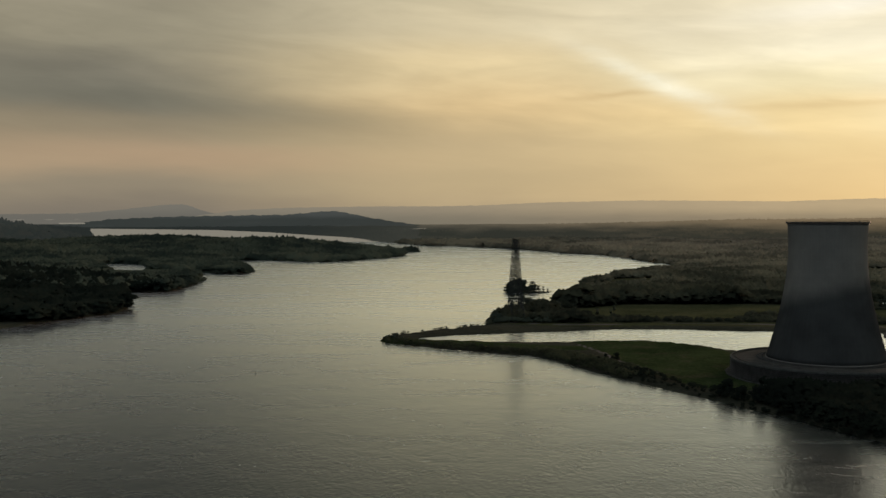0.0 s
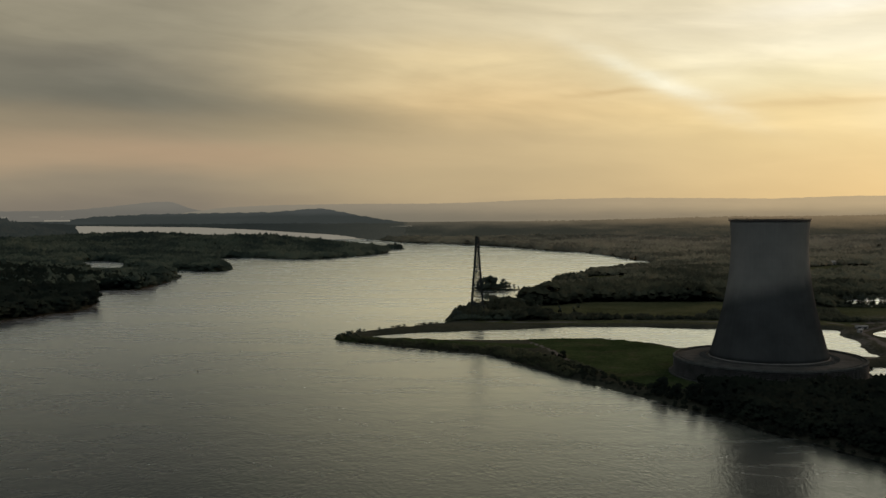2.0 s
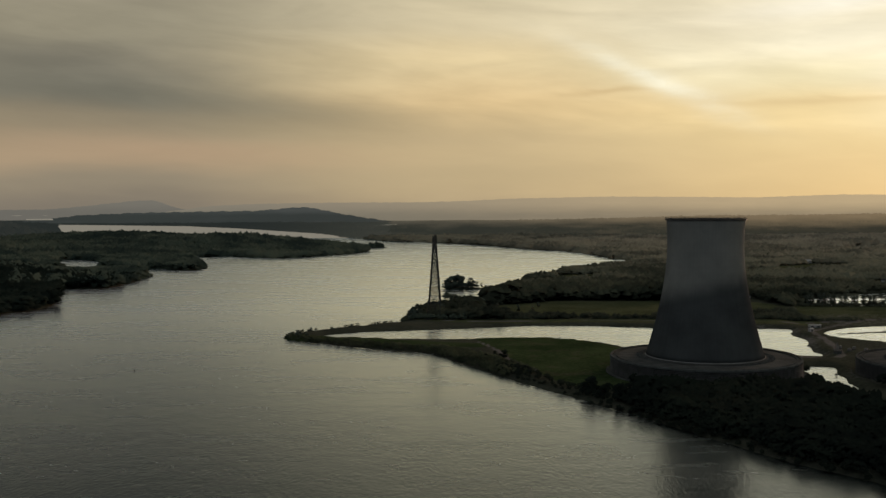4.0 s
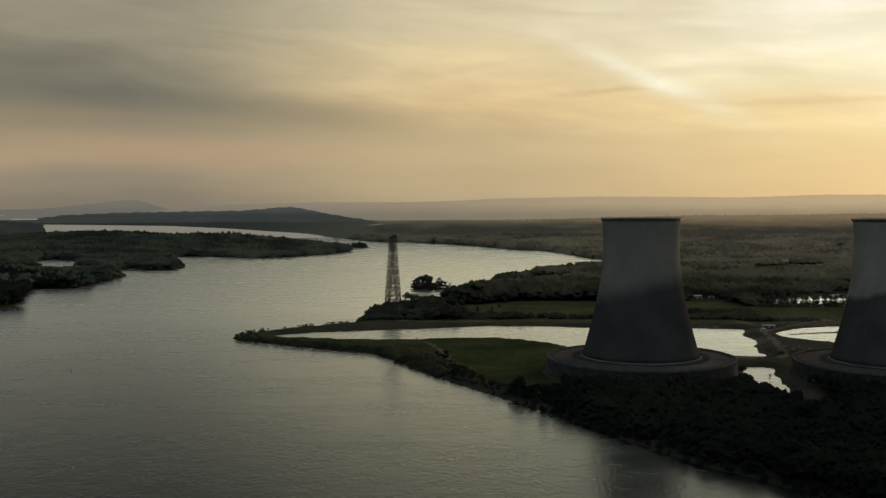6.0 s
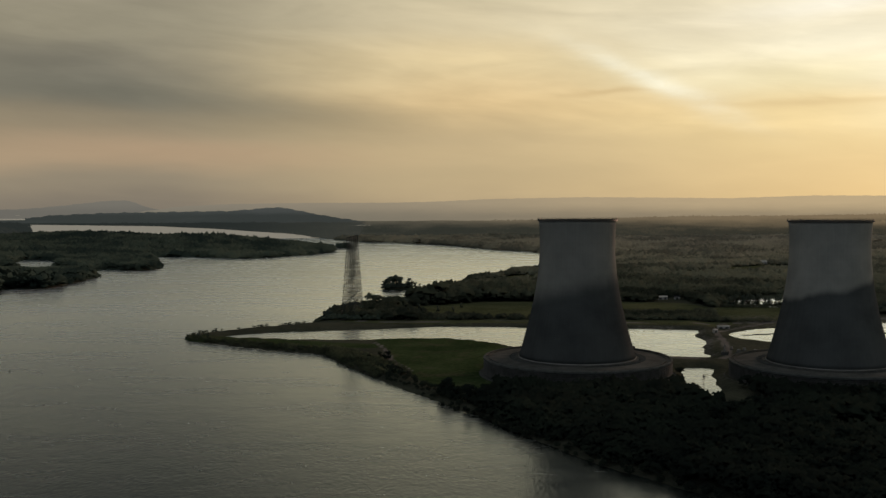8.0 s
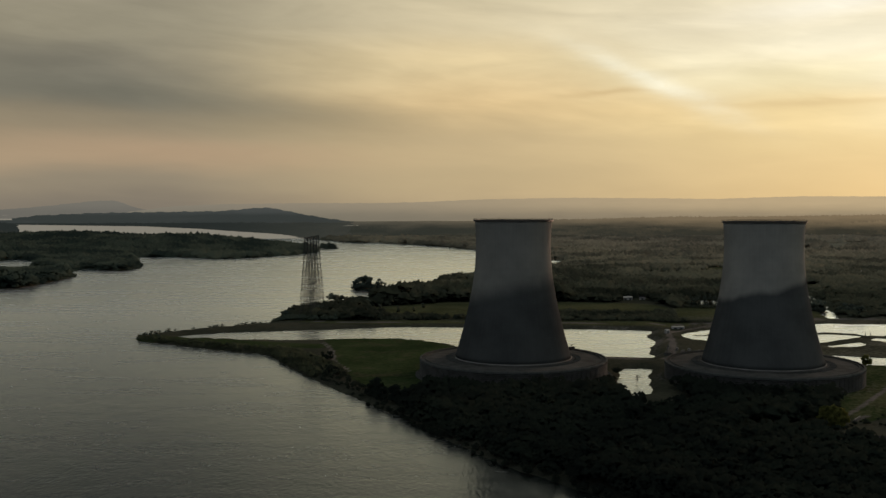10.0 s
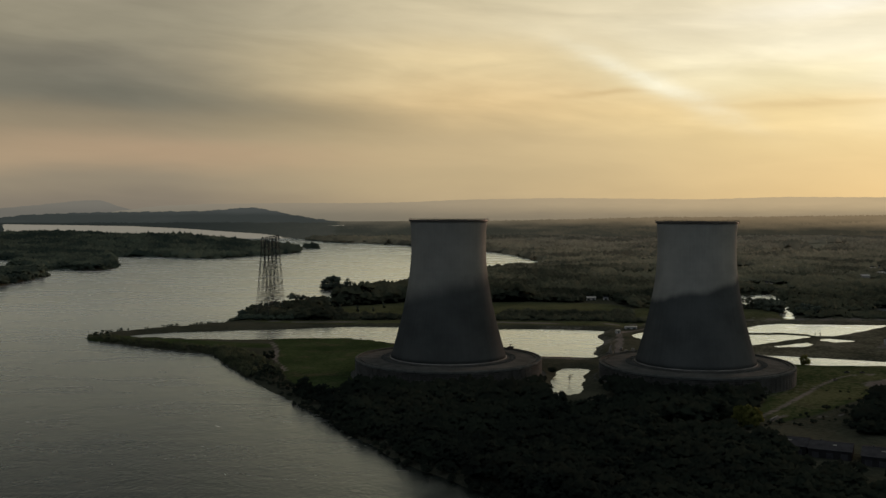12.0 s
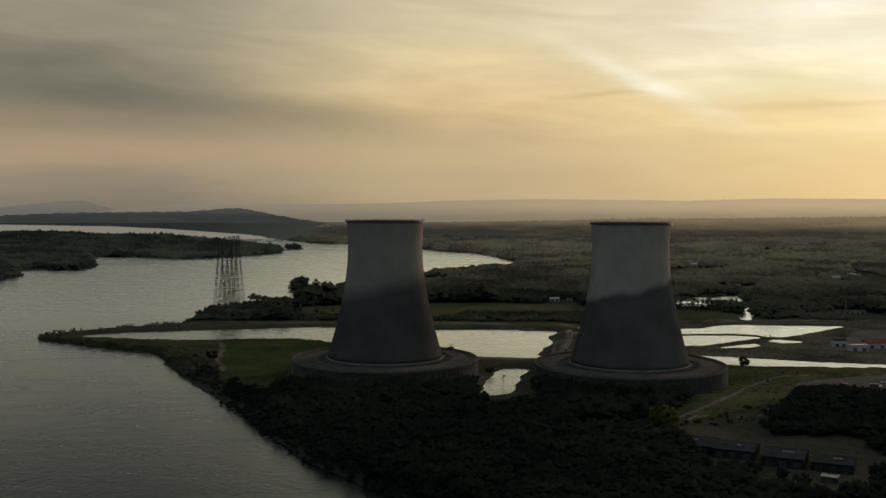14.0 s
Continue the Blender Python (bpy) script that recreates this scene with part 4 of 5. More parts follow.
# woods of the middle distance, leaves lightened by painted haze towards the plain
for area in ((-1500, -540, 1150, 3000), (0, 1750, 1345, 2950)):
    q, z, d = wood(*area, 12.0, -3.0, -0.9)
    left = area[0] < -1000
    tall = rng.uniform(11, 18, len(q)) * np.where(d < 2, 0.4, np.where(d < 8, 0.7, 1.0)) * np.where((q[:, 1] < 1470) & (q[:, 0] > 150), 0.5, 1.0) * billow(q, 45.0, 13)
    if left:
        tall *= np.where(q[:, 1] < 2000, 1.55, 1.25) * np.where((d < 8) & (q[:, 1] < 2100), 1.5, 1.0)
        tall *= np.where((q[:, 0] > -1130) & (q[:, 0] < -740) & (q[:, 1] > 2180) & (q[:, 1] < 2570), 0.3, 1.0)
    tall *= np.where((q[:, 0] > 60) & (q[:, 0] < 420) & (q[:, 1] > 1560) & (q[:, 1] < 1740), 1.75, 1.0)
    wide = np.maximum(tall * rng.uniform(0.95, 1.25, len(q)), 14)
    fringe = (d < 45) | (q[:, 1] < 1800)
    far = rng.normal(0, 130, len(q)) + q[:, 1] + 90 * ruck(q, 110.0, 21)
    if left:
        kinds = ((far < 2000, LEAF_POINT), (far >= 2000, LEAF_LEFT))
    else:
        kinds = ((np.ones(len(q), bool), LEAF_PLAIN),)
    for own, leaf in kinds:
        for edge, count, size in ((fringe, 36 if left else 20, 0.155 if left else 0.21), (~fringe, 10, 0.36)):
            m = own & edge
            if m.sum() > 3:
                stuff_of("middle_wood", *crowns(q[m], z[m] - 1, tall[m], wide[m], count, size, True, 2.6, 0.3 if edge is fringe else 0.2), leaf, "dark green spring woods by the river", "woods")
# growth at the feet of the pylons
q = scatter(20, 96, 1334, 1356, 4.5)
d = shore(q)
q, d = q[d > 1], d[d > 1]
tall = rng.uniform(4, 9, len(q)) * billow(q, 14.0, 19)
stuff_of("pylon_scrub", *crowns(q, height(q, d), tall, tall * 0.9, 20, 0.17, True), LEAF_LEFT, "dark scrub round the pylons' feet", "scrub")
# thicket on the islet
q = scatter(36, 136, 1860, 1930, 4.0)
d = depth_in(q, ISLET, 60)
q, d = q[d > -2], d[d > -2]
tall = rng.uniform(1.5, 4.5, len(q)) * np.where(q[:, 0] > 98, 0.7, 1.0)
stuff_of("islet_scrub", *crowns(q, np.zeros(len(q)), tall, tall * 1.0, 18, 0.18, True), LEAF_LEFT, "dark thicket down to the water of the islet", "scrub")
# the hedge between the dike road and the field
q = scatter(372, 620, 1346, 1452, 5.5)
d = shore(q)
keep = (d > 4) & (depth_in(q, FIELD, 60) < -1) & (depth_in(q, BENCH, 60) < -1) & (depth_in(q, FIELD_EAST, 60) < -1)
q, d = q[keep], d[keep]
tall = rng.uniform(2.0, 4.6, len(q)) * billow(q, 30.0, 17)
stuff_of("hedge_scrub", *crowns(q, height(q, d), tall, tall * 1.6, 16, 0.2, True), LEAF_PLAIN, "dense dark scrub beside the pond dike", "scrub")
# undergrowth before the backwater
q = scatter(600, 792, 1518, 1546, 4.5)
d = shore(q)
q, d = q[d > 0.5], d[d > 0.5]
tall = rng.uniform(2.0, 5.5, len(q))
stuff_of("backwater_scrub", *crowns(q, height(q, d), tall, tall * 1.2, 16, 0.2, True), LEAF_PLAIN, "dark undergrowth along the backwater", "scrub")
# far woods: the nearer as trees, those past 5.2 km glow with painted haze
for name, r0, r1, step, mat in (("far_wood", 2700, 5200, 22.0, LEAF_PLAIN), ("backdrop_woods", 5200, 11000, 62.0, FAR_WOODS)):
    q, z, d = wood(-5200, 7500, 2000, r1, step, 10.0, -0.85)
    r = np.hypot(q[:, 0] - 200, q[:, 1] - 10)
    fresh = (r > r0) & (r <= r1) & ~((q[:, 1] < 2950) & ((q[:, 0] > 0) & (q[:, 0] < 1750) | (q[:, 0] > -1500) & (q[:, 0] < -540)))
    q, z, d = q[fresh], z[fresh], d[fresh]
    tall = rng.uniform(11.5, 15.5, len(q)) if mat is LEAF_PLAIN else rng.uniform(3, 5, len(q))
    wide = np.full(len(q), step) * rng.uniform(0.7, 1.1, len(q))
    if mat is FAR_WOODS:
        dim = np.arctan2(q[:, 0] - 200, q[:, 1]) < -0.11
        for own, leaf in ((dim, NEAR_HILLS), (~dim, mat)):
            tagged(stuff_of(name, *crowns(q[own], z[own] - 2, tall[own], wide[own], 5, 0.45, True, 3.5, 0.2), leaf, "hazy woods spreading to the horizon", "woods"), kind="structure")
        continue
    tall = 1.2 * tall * billow(q, 80.0, 15) * billow(q, 36.0, 16)
    wide = wide * 1.5
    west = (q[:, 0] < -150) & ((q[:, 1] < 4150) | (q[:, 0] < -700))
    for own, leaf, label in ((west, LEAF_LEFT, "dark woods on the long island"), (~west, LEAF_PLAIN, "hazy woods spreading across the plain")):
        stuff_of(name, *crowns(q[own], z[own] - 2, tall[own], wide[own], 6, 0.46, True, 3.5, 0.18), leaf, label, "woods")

# ---- single trees ----
def tree_kind(name, seed, tall, wide, tufts, mat, bare=0.3, label="", round_top=1.0):
    """One tree with a tapered trunk, limbs and a crown of many tufts."""
    r = random.Random(seed)
    tree = thing(name, 0, 0, 0, label, "tree" if tall > 5 else "shrub")
    bm = bmesh.new()
    w = tall * 0.035
    lean = Vector((r.uniform(-0.05, 0.05) * tall, r.uniform(-0.05, 0.05) * tall, 0))
    joints = [Vector((0, 0, -0.6)), Vector((0, 0, tall * 0.3)) + lean * 0.4, Vector((0, 0, tall * 0.62)) + lean, Vector((0, 0, tall * 0.9)) + lean * 1.2]
    for k in range(3):
        bar(bm, joints[k], joints[k + 1], w * (1 - 0.28 * k), 0.68)
    tips = []
    for k in range(7):
        a = r.uniform(0, math.tau)
        h = r.uniform(bare, 0.7)
        foot = joints[1].lerp(joints[2], (h - 0.3) / 0.32) if h > 0.3 else joints[0].lerp(joints[1], h / 0.3)
        tip = foot + Vector((math.cos(a) * wide * 0.34, math.sin(a) * wide * 0.34, tall * r.uniform(0.12, 0.24)))
        bar(bm, foot, tip, w * 0.42, 0.4)
        tips.append(tip)
    part("trunk", bm, BARK, tree)
    lobes = [Vector(t) for t in tips] + [joints[3] - Vector((0, 0, tall * 0.12)), joints[2] + Vector((0, 0, tall * 0.1))]
    if bare < 0.2:
        for k in range(6):
            a = k * math.tau / 6 + r.uniform(-0.4, 0.4)
            lobes.append(Vector((math.cos(a) * wide * 0.3, math.sin(a) * wide * 0.3, tall * r.uniform(0.16, 0.34))))
    own = np.random.default_rng(seed)
    centres, radii = [], []
    for k in range(tufts):
        lobe = lobes[k % len(lobes)]
        d = own.normal(0, 1, 3)
        d /= np.linalg.norm(d)
        reach = own.uniform(0.3, 1.0) ** 0.5
        c = np.array(lobe) + d * reach * np.array((wide * 0.23, wide * 0.23, tall * 0.14 * round_top))
        c[2] = max(c[2], tall * bare * 0.8)
        centres.append(c)
        radii.append(wide * own.uniform(0.07, 0.12))
    centres = np.array(centres)
    v, f, nor = clumps(centres, np.array(radii), unit(centres - np.array((0, 0, tall * 0.5))), False, 0.25)
    v[:, 2] = np.maximum(v[:, 2], 0.02)
    crown = mesh_of("crown", v, f, mat, True, nor)
    crown.parent = tree
    return tree


def settle(x, y):
    q = np.array([(float(x), float(y))])
    return float(height(q)[0])


def plant(kind, spots, sizes, group, sink=0.15, squat=1.0):
    """Copies of a tree at places, the first one moved to the first place."""
    first = True
    for (x, y), s in zip(spots, sizes):
        m = pose(x, y, settle(x, y) - sink * s, 0, 0, rng.uniform(0, 360)) @ Matrix.Diagonal((s * rng.uniform(0.9, 1.1), s * rng.uniform(0.9, 1.1), s * squat, 1))
        if first:
            kind.matrix_basis = m
            tagged(kind, group=group)
            first = False
        else:
            other = copy_thing(kind, m)
            other.matrix_basis = m


broad = tree_kind("broad_tree", 11, 15.0, 12.5, 230, LEAF_MID, 0.05, "dark broad-crowned tree on the river bank")
narrow = tree_kind("slim_tree", 12, 16.0, 8.0, 180, LEAF_MID, 0.08, "tall slim dark tree by the water")
bank = tree_kind("bank_tree", 13, 12.0, 10.0, 200, LEAF_NEAR, 0.12, "dark leafy tree in the near bank woods")
open_tree = tree_kind("thin_tree", 14, 19.0, 8.0, 150, LEAF_MID, 0.08, "thin-crowned tree in front of bright water")
olive = tree_kind("olive_bush", 15, 9.0, 11.0, 420, LEAF_YELLOW, 0.05, "round olive-green tree beside the gravel track", 1.5)
lone = tree_kind("lone_tree", 16, 10.5, 9.5, 240, LEAF_YELLOW, 0.1, "lone rounded tree on the canal bank")
shrub = tree_kind("shrub", 17, 3.2, 3.6, 60, LEAF_MID, 0.05, "low dark shrub on the dike")
snag = tree_kind("snag", 18, 11.0, 4.0, 26, LEAF_NEAR, 0.3, "half-bare leaning tree standing in shallow water")

plant(broad, [(52, 1893), (60, 1884), (71, 1880), (80, 1880), (70, 1900), (57, 1904), (46, 1902), (92, 1890)], [1.25, 1.65, 1.9, 1.6, 1.6, 1.4, 0.8, 1.0], "trees on the islet")
shore_broad = copy_thing(broad, broad.matrix_basis)
plant(shore_broad, [(64, 1500), (74, 1528), (88, 1545), (172, 1772), (182, 1800), (150, 1660)], [1.7, 1.3, 1.1, 1.4, 1.2, 1.2], "broad trees on the north shore")
plant(narrow, [(95, 1893), (100, 1890), (108, 1892), (116, 1893), (124, 1891), (104, 1898)], [1.35, 0.95, 0.8, 0.65, 0.5, 0.8], "slim trees on the islet")
second_broad = copy_thing(broad, broad.matrix_basis)
line = [(22 + 8.5 * k + rng.uniform(-3, 3), 1352 + 15 * k + rng.uniform(-9, 9)) for k in range(15)]
plant(second_broad, line, rng.uniform(0.6, 1.1, len(line)), "trees round the pylons")
second_narrow = copy_thing(narrow, narrow.matrix_basis)
line = [(30 + 22 * k + rng.uniform(-6, 6), 1356 + rng.uniform(0, 50) + 14 * k) for k in range(9)]
plant(second_narrow, line, rng.uniform(0.45, 0.8, len(line)), "trees round the pylons")
along = curve([(190, 800), (232, 728), (262, 672), (296, 610), (330, 566), (362, 526), (402, 488), (440, 436)], 12, False)
line = [(x + rng.uniform(2, 16), y + rng.uniform(0, 12)) for x, y in along[::2]]
plant(bank, line, rng.uniform(0.7, 1.25, len(line)), "trees at the water's edge")
second_bank = copy_thing(bank, bank.matrix_basis)
line = [(rng.uniform(330, 560), rng.uniform(520, 790)) for k in range(60)]
line = [p for p in line if shore(np.array([p]))[0] > 8 and not open_ground(np.array([p]))[0]]
plant(second_bank, line, rng.uniform(1.0, 1.5, len(line)), "tall trees in the near woods")
line = [(604 + 4.9 * k + rng.uniform(-3, 3), 1538 - 0.4 * k + rng.uniform(-12, 6)) for k in range(38)]
plant(open_tree, line, rng.uniform(0.8, 1.15, len(line)), "row of trees before the backwater")
grove = copy_thing(broad, broad.matrix_basis)
line = [(rng.uniform(754, 806), rng.uniform(1484, 1550)) for k in range(36)] + [(rng.uniform(800, 822), rng.uniform(1428, 1470)) for k in range(10)]
line = [p for p in line if shore(np.array([p]))[0] > 2]
plant(grove, line, rng.uniform(0.75, 1.15, len(line)), "grove beside the backwater")
plant(olive, [(525, 699)], [1.55], "")
plant(lone, [(656, 981)], [1.0], "")
third_bank = copy_thing(bank, bank.matrix_basis)
plant(third_bank, [(136, 990), (128, 1000), (118, 985)], [0.75, 0.55, 0.5], "trees beside the meadow lane")
line = [(x + rng.uniform(-2, 2), y + rng.uniform(-2, 2)) for x, y in curve([(-106, 1196), (-66, 1254), (-24, 1294), (10, 1330)], 14, False) if rng.uniform() < 0.75]
plant(shrub, line, rng.uniform(0.6, 1.9, len(line)), "shrubs along the dike", 0.3, 0.85)
second_shrub = copy_thing(shrub, shrub.matrix_basis)
line = [(-108, 1170), (-103, 1178), (-100, 1165), (-96, 1158), (-92, 1170), (-101, 1188), (-86, 1152), (-112, 1180)]
plant(second_shrub, line, [2.0, 2.6, 1.8, 1.5, 1.3, 1.9, 1.4, 1.7], "shrubs at the tip of the spit", 0.3, 0.8)
snag.matrix_basis = pose(419, 872, -1.0, 0, 16, 30)
third_shrub = copy_thing(shrub, shrub.matrix_basis)
line = [(150, 1166), (172, 1170), (205, 1164), (98, 1156), (60, 1152)]
plant(third_shrub, line, [0.9, 0.5, 1.0, 0.9, 0.6], "shrubs on the pond's edge")

# rough growth over the ground beside the track
q = scatter(500, 960, 560, 905, 6.5)
d = shore(q)
keep = (depth_in(q, OPEN, 60) > 0) & (edge_distance(q, TRACK, False) > 9) & (edge_distance(q, SHELF, False) > 5) & (depth_in(q, YARD, 60) < -2) & ((depth_in(q, LAWN, 60) < 6) | (ruck(q, 26.0, 31) > 0.15))
mound = (depth_in(q, MOUND, 60) > 0).astype(float)
keep &= rng.uniform(0, 1, len(q)) < np.clip(0.3 + 2.0 * mound + 0.5 * ruck(q, 30.0, 6), 0, 1)
keep &= ~((q[:, 0] > 515) & (q[:, 0] < 640) & (q[:, 1] > 575) & (q[:, 1] < 668))
q, d = q[keep], d[keep]
tall = np.where(depth_in(q, LAWN, 60) > 3, 0.45, 1.0) * rng.uniform(1.5, 4.5, len(q)) * (1 + 1.6 * mound[keep])
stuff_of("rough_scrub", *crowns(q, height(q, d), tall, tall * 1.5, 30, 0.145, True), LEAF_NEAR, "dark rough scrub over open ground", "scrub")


# ---- buildings ----
def shed(name, x, y, turn, long, deep, high, rise, wall, roof, label, doors=3, group=""):
    """A long low building with a pitched roof, doors and a row of windows."""
    z = settle(x, y)
    ob = thing(name, x, y, z, label, "building", group, turn)
    bm = bmesh.new()
    box(bm, long, deep, high + 0.5, 0, 0, -0.5, bevel=0.06)
    part("wall", bm, wall, ob)
    bm = bmesh.new()
    half, eave = deep / 2 + 0.6, 0.35
    profile = [(-half, high + 0.02), (0, high + rise), (half, high + 0.02), (half, high + 0.02 + eave), (0, high + rise + eave), (-half, high + 0.02 + eave)]
    ends = [[bm.verts.new((sx * (long / 2 + 0.5), py, pz)) for py, pz in profile] for sx in (-1, 1)]
    for k in range(6):
        bm.faces.new((ends[0][k], ends[0][(k + 1) % 6], ends[1][(k + 1) % 6], ends[1][k]))
    bm.faces.new(ends[0][::-1])
    bm.faces.new(ends[1])
    top = part("roof", bm, roof, ob)
    bm = bmesh.new()
    box(bm, long + 0.6, 0.5, 0.35, 0, 0, high + rise + eave - 0.15, bevel=0.08)
    part("ridge_cap", bm, roof, top)
    for k in range(doors):
        bm = bmesh.new()
        box(bm, min(4.0, long / (doors + 1.5)), 0.12, min(3.6, high * 0.75), (k + 0.5) * long / doors - long / 2, -deep / 2 - 0.05, 0, bevel=0.03)
        part("door", bm, KERB if wall is not DARKWALL else GREY, ob)
        bm = bmesh.new()
        box(bm, min(2.4, long / (doors + 3)), 0.1, 0.9, (k + 0.5) * long / doors - long / 2, deep / 2 + 0.04, high * 0.55, bevel=0.02)
        part("window", bm, DARKWALL, ob)
    return ob


def workshop(x, y, turn, long, deep, high, rise, label, strip):
    """A wide-roofed workshop with a pale skylight strip in the roof."""
    ob = shed("workshop", x, y, turn, long, deep, high, rise, DARKWALL, GREY, label, 3, "workshops in the woods")
    bm = bmesh.new()
    box(bm, strip, 1.5, 0.16, bevel=0.03)
    light = part("skylight", bm, BEAM, ob, "pale skylight strip")
    light.matrix_basis = pose(long * 0.1, -deep * 0.2, high + rise * 0.6 + 0.42, math.degrees(math.atan2(rise, deep / 2 + 0.6)))
    bm = bmesh.new()
    box(bm, 1.2, 1.2, 1.4, bevel=0.08)
    part("roof_vent", bm, KERB, ob).matrix_basis = pose(-long * 0.25, deep * 0.1, high + rise * 0.8)


workshop(530, 632, -24, 27, 26, 5, 2.6, "low workshop with a wide grey roof among trees", 3)
workshop(553, 618, -24, 24, 24, 5, 2.4, "low workshop with a worn grey roof", 2)
workshop(577, 600, -24, 23, 28, 5.5, 2.6, "grey-roofed workshop with a pale skylight strip", 7)
workshop(601, 588, -24, 22, 24, 5, 2.2, "grey-roofed workshop at the end of the row", 5)
shed("metal_shed", 588, 558, -30, 8, 5, 3, 0.5, GREY, WHITE, "small shed with a bright pale metal roof", 1)
shed("pump_house", 800, 1130, 8, 15, 9, 7, 1.0, WHITE, GREY, "pale block building beside the yard", 2)
shed("white_block", 808, 1096, 6, 20, 10, 6.5, 0.5, WHITE, WHITE, "plain white block building in the works yard", 2)
shed("hall", 847, 1122, 5, 46, 14, 6, 2.4, WHITE, RED, "long hall with a red roof", 4)
shed("farm_building", 527, 1655, 10, 16, 8, 4, 1.4, WHITE, WHITE, "small pale building at the edge of the woods", 2, "pale buildings by the field")
shed("farm_building", 553, 1662, -6, 9, 7, 4, 1.2, WHITE, GREY, "small pale building with a grey roof", 1, "pale buildings by the field")
shed("store_hut", 534, 1274, 4, 15, 5, 2.6, 0.5, WHITE, WHITE, "low pale hut beside the dike road", 2)
shed("boathouse", 938, 1470, 3, 46, 9, 4.5, 1.2, BEAM, KERB, "long grey boathouse before the woods", 6)
shed("gate_hut", 509, 1212, 20, 5, 4, 3.2, 0.6, WHITE, WHITE, "small white hut on the pond bank", 1)
for x, y, a in HOUSES:
    ob = shed("house", x, y, a, 19, 11, 7, 2.8, WHITE, GREY if (x + y) % 3 else WHITE, "small pale house among the far woods", 2, "houses among the woods")


for x, y, a in SHORE_HOUSES:
    shed("shore_house", x, y, a, 13, 8, 5, 2.4, WHITE, GREY, "small pale house at the water's edge", 2, "houses on the wooded shore")


# ---- intake at the pond's corner ----
def intake(x, y, turn):
    ob = thing("water_intake", x, y, settle(x, y) - 0.3, "concrete water intake with pale posts at the pond corner", "intake", turn=turn)
    bm = bmesh.new()
    box(bm, 13, 7, 3.4, bevel=0.15)
    part("block", bm, KERB, ob)
    for px in (-5.2, 5.2):
        bm = bmesh.new()
        box(bm, 1.3, 1.3, 6.2, px, 0, 3.4, bevel=0.08)
        part("post", bm, BEAM, ob, "pale concrete post")
    bm = bmesh.new()
    box(bm, 12.4, 0.9, 0.9, 0, 0, 9.6, bevel=0.06)
    part("beam", bm, KERB, ob)
    bm = bmesh.new()
    for k in range(7):
        bar(bm, (-6.2 + k * 2.07, -3.3, 3.4), (-6.2 + k * 2.07, -3.3, 4.5), 0.12)
    bar(bm, (-6.2, -3.3, 4.5), (6.2, -3.3, 4.5), 0.12)
    part("railing", bm, RIM, ob)
    for px in (-2.6, 0.2, 3.0):
        bm = bmesh.new()
        box(bm, 2.0, 0.3, 2.6, px, -3.6, 0.2, bevel=0.05)
        part("gate", bm, DARKWALL, ob)


intake(476, 1030, 75)


def pump_unit(x, y, turn):
    ob = thing("pump_unit", x, y, settle(x, y), "pale pump housing on a concrete plinth by the intake", "pump", "pump units by the intake", turn)
    bm = bmesh.new()
    box(bm, 5.2, 3.4, 0.8, 0, 0, -0.2, bevel=0.08)
    part("plinth", bm, KERB, ob)
    bm = bmesh.new()
    box(bm, 3.6, 2.2, 2.4, 0, 0, 0.6, bevel=0.3)
    part("housing", bm, BEAM, ob)
    bm = bmesh.new()
    bar(bm, (1.4, 0.6, 1.4), (3.4, 0.6, 1.4), 0.6)
    bar(bm, (3.4, 0.6, 1.6), (3.4, 0.6, 0.0), 0.6)
    part("pipe", bm, RIM, ob)
    return ob


unit_one = pump_unit(494, 1046, 20)
for x, y, a in ((503, 1058, 40), (512, 1049, -15), (492, 1066, 70)):
    copy_thing(unit_one, pose(x, y, settle(x, y), 0, 0, a))


# ---- vehicles in the yard ----
def car(x, y, turn, paint, label):
    z = settle(x, y) + 0.05
    ob = thing("parked_car", x, y, z, label, "car", "parked vehicles", turn)
    bm = bmesh.new()
    box(bm, 4.4, 1.8, 0.75, 0, 0, 0.35, bevel=0.15)
    body = part("body", bm, paint, ob)
    bm = bmesh.new()
    made = bmesh.ops.create_cube(bm, size=1.0, matrix=pose(-0.2, 0, 1.35) @ Matrix.Diagonal((2.4, 1.6, 0.6, 1)))
    for v in made["verts"]:
        if v.co.z > 1.4:
            v.co.x = -0.2 + (v.co.x + 0.2) * 0.7
    part("cabin", bm, DARKWALL, ob)
    bm = bmesh.new()
    bmesh.ops.create_cone(bm, cap_ends=True, segments=14, radius1=0.34, radius2=0.34, depth=0.24, matrix=pose(1.35, 0.85, 0.34, 90))
    wheel = part("wheel", bm, RIM, ob)
    for dx, dy in ((-2.7, 0), (0, -1.7), (-2.7, -1.7)):
        piece("wheel", wheel, ob, pose(dx, dy, 0))
    return ob


PAINT_WHITE = plain("white_paint", (0.6, 0.6, 0.6), (0.78, 0.78, 0.78), 0.5, 0.35, 0.05)
PAINT_DARK = plain("dark_paint", (0.03, 0.03, 0.035), (0.06, 0.06, 0.07), 0.5, 0.35, 0.05)
car_light = car(712, 872, 15, PAINT_WHITE, "white car parked on the gravel yard")
car_dark = car(722, 846, 80, PAINT_DARK, "dark car parked on the gravel yard")
for x, y, a in ((730, 842, 78), (748, 880, 10), (768, 892, 12), (810, 880, 40)):
    copy_thing(car_light, pose(x, y, settle(x, y) + 0.05, 0, 0, a))
for x, y, a in ((738, 848, 80), (726, 835, 75), (760, 868, 20), (650, 884, 35), (790, 872, 5)):
    copy_thing(car_dark, pose(x, y, settle(x, y) + 0.05, 0, 0, a))


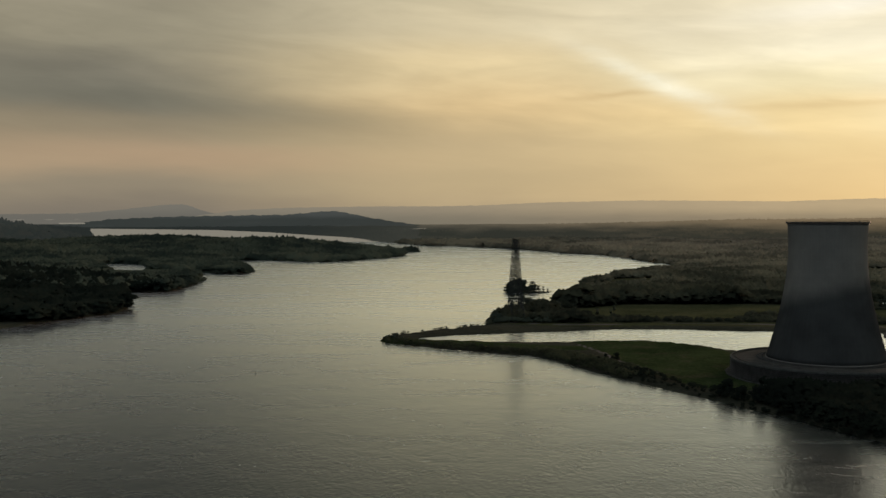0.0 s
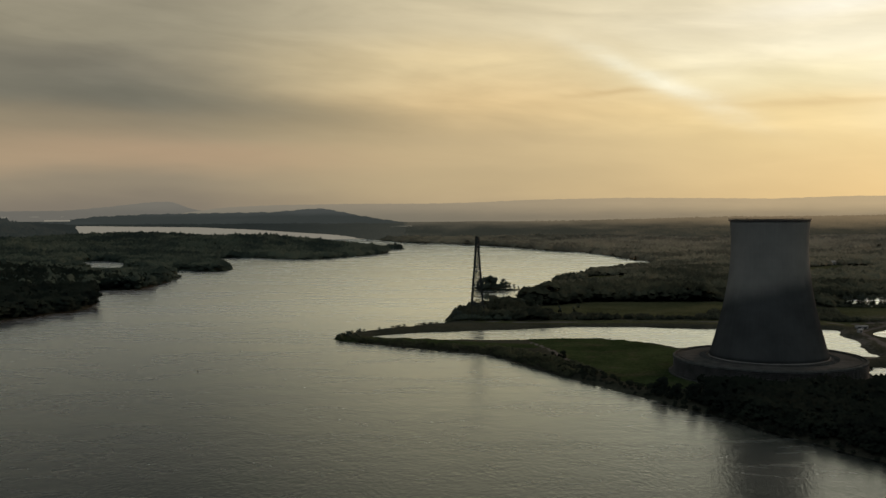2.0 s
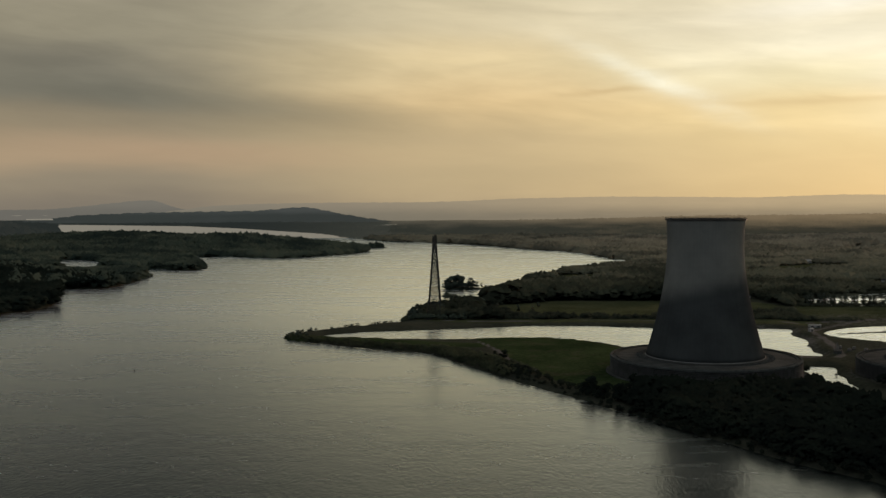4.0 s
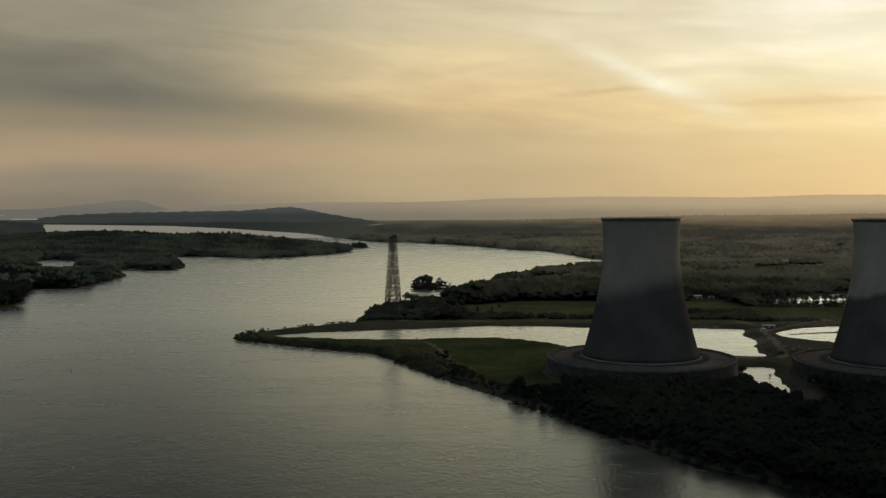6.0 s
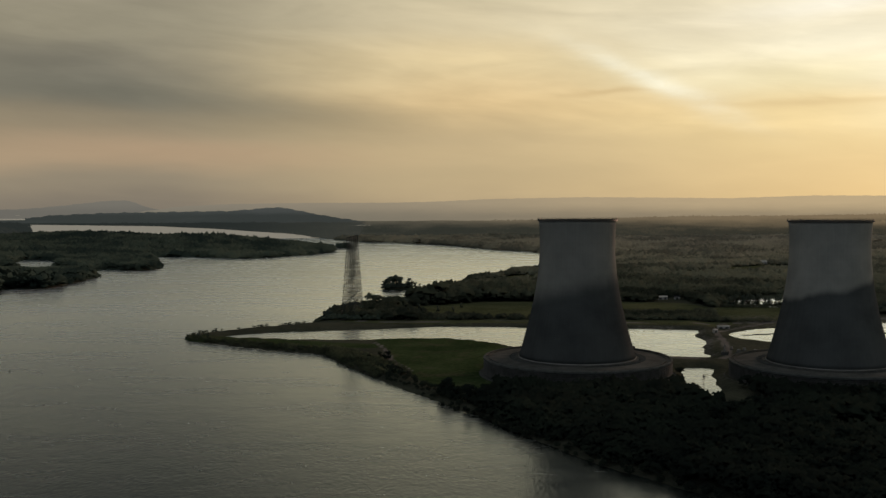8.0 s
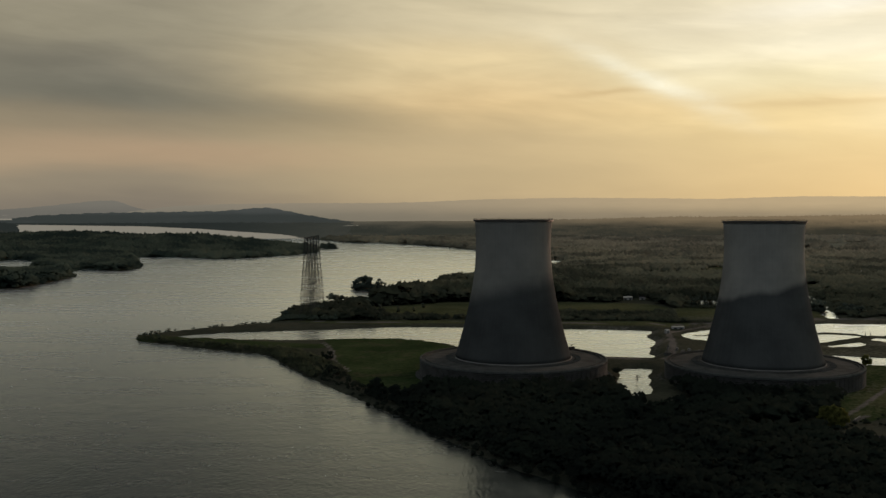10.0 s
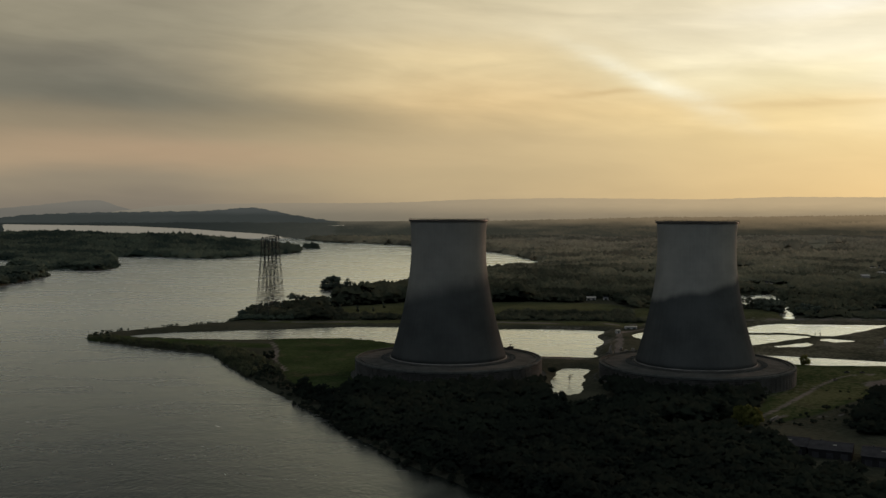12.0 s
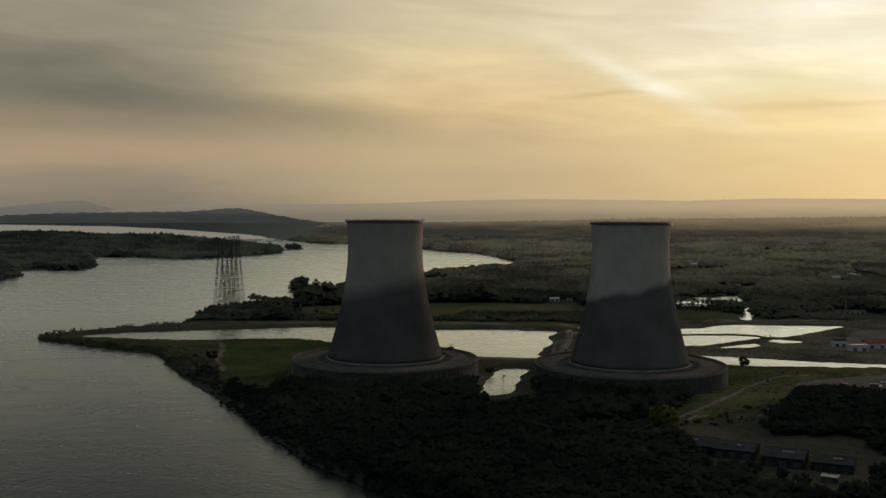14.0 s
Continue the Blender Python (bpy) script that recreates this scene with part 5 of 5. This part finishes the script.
# ---- on the water ----
def buoy(x, y):
    ob = thing("channel_buoy", x, y, 0.0, "dark channel marker buoy afloat on the river", "buoy")
    part("float", lathe([(0.02, -0.5), (0.7, -0.45), (0.75, 0.1), (0.55, 0.35), (0.2, 0.45), (0.02, 0.45)], 20), RIM, ob, smooth=True)
    bm = bmesh.new()
    for k in range(3):
        a = k * math.tau / 3
        bar(bm, (0.42 * math.cos(a), 0.42 * math.sin(a), 0.35), (0.07 * math.cos(a), 0.07 * math.sin(a), 1.9), 0.1)
    part("frame", bm, RIM, ob)
    part("topmark", lathe([(0.02, 1.85), (0.3, 1.85), (0.3, 2.3), (0.02, 2.45)], 14), RIM, ob)


buoy(-210, 922)


def boat(x, y, turn):
    ob = thing("small_boat", x, y, -0.1, "small dark flat boat on the backwater", "boat", turn=turn)
    bm = bmesh.new()
    rows = []
    for px, w, h in ((-2.6, 0.85, 0.6), (0.5, 0.95, 0.6), (2.0, 0.6, 0.7), (2.9, 0.05, 0.85)):
        rows.append([bm.verts.new((px, sy * w * s, z)) for sy, s, z in ((-1, 1, h), (-1, 0.7, 0.0), (1, 0.7, 0.0), (1, 1, h))])
    for a, b in zip(rows, rows[1:]):
        for k in range(3):
            bm.faces.new((a[k], a[k + 1], b[k + 1], b[k]))
    bm.faces.new(rows[0][::-1])
    bm.faces.new(rows[-1])
    part("hull", bm, RIM, ob)
    bm = bmesh.new()
    box(bm, 0.4, 1.4, 0.08, -0.6, 0, 0.42)
    box(bm, 0.4, 1.3, 0.08, 1.0, 0, 0.42)
    part("bench", bm, BARK, ob)


boat(793, 1490, 15)

# two marker posts on the basin dike
for x, y in ((743, 1212), (749, 1212)):
    ob = thing("marker_post", x, y, settle(x, y), "short dark marker post on the basin dike", "post", "posts on the dike")
    bm = bmesh.new()
    box(bm, 0.9, 0.9, 2.6, bevel=0.1)
    part("post", bm, RIM, ob)
    bm = bmesh.new()
    box(bm, 1.5, 1.2, 0.8, 0, 0, 2.6, bevel=0.1)
    part("head", bm, RIM, ob)


# ---- works yard: barrier, lorry and mast ----
def barrier(x, y, turn):
    ob = thing("concrete_barrier", x, y, settle(x, y), "pale concrete barrier beside the gravel track", "barrier", turn=turn)
    bm = bmesh.new()
    box(bm, 15.0, 1.1, 0.35, bevel=0.05)
    part("foot", bm, KERB, ob)
    bm = bmesh.new()
    box(bm, 15.0, 0.45, 1.2, 0, 0, 0.35, bevel=0.08)
    part("wall", bm, BEAM, ob)


def lorry(x, y, turn, load, label):
    ob = thing("lorry", x, y, settle(x, y), label, "lorry", "lorries in the yard", turn)
    bm = bmesh.new()
    box(bm, 7.6, 2.4, 0.3, -1.2, 0, 0.9, bevel=0.04)
    part("chassis", bm, RIM, ob)
    bm = bmesh.new()
    box(bm, 2.0, 2.3, 1.9, 3.6, 0, 0.7, bevel=0.2)
    cab = part("cab", bm, PAINT_WHITE, ob)
    bm = bmesh.new()
    box(bm, 0.08, 2.0, 0.8, 4.62, 0, 1.6, bevel=0.02)
    part("windscreen", bm, DARKWALL, cab)
    bm = bmesh.new()
    box(bm, 6.8, 2.5, 2.3, -1.5, 0, 1.2, bevel=0.06)
    part("box_body", bm, load, ob)
    bm = bmesh.new()
    bmesh.ops.create_cone(bm, cap_ends=True, segments=16, radius1=0.5, radius2=0.5, depth=0.32, matrix=pose(3.4, 1.05, 0.5, 90))
    wheel = part("wheel", bm, RIM, ob)
    for dx, dy in ((-5.6, 0), (-7.0, 0), (0, -2.1), (-5.6, -2.1), (-7.0, -2.1)):
        piece("wheel", wheel, ob, pose(dx, dy, 0))


def radio_mast(x, y, tall):
    ob = thing("radio_mast", x, y, settle(x, y), "slender pale lattice mast beside the boathouse", "mast")
    corners = ((-1, -1), (1, -1), (1, 1), (-1, 1))
    for cx, cy in corners:
        bm = bmesh.new()
        bar(bm, (cx * 1.1, cy * 1.1, -0.4), (cx * 0.3, cy * 0.3, tall), 0.26)
        part("leg", bm, BEAM, ob)
    bm = bmesh.new()
    for k in range(7):
        a, b = 1.1 - 0.8 * k / 7, 1.1 - 0.8 * (k + 1) / 7
        for i in range(4):
            (ax, ay), (bx, by) = corners[i], corners[(i + 1) % 4]
            bar(bm, (ax * a, ay * a, tall * k / 7), (bx * b, by * b, tall * (k + 1) / 7), 0.16)
    part("bracing", bm, BEAM, ob)


barrier(549, 720, 54)
lorry(672, 829, 4, PAINT_WHITE, "white box lorry parked at the yard's edge")
lorry(731, 854, -12, PAINT_DARK, "dark box lorry with a white cab on the gravel yard")
radio_mast(938, 1482, 19)
for x, y, a in ((675, 925, 8), (688, 923, 12)):
    copy_thing(car_dark, pose(x, y, settle(x, y) + 0.05, 0, 0, a))
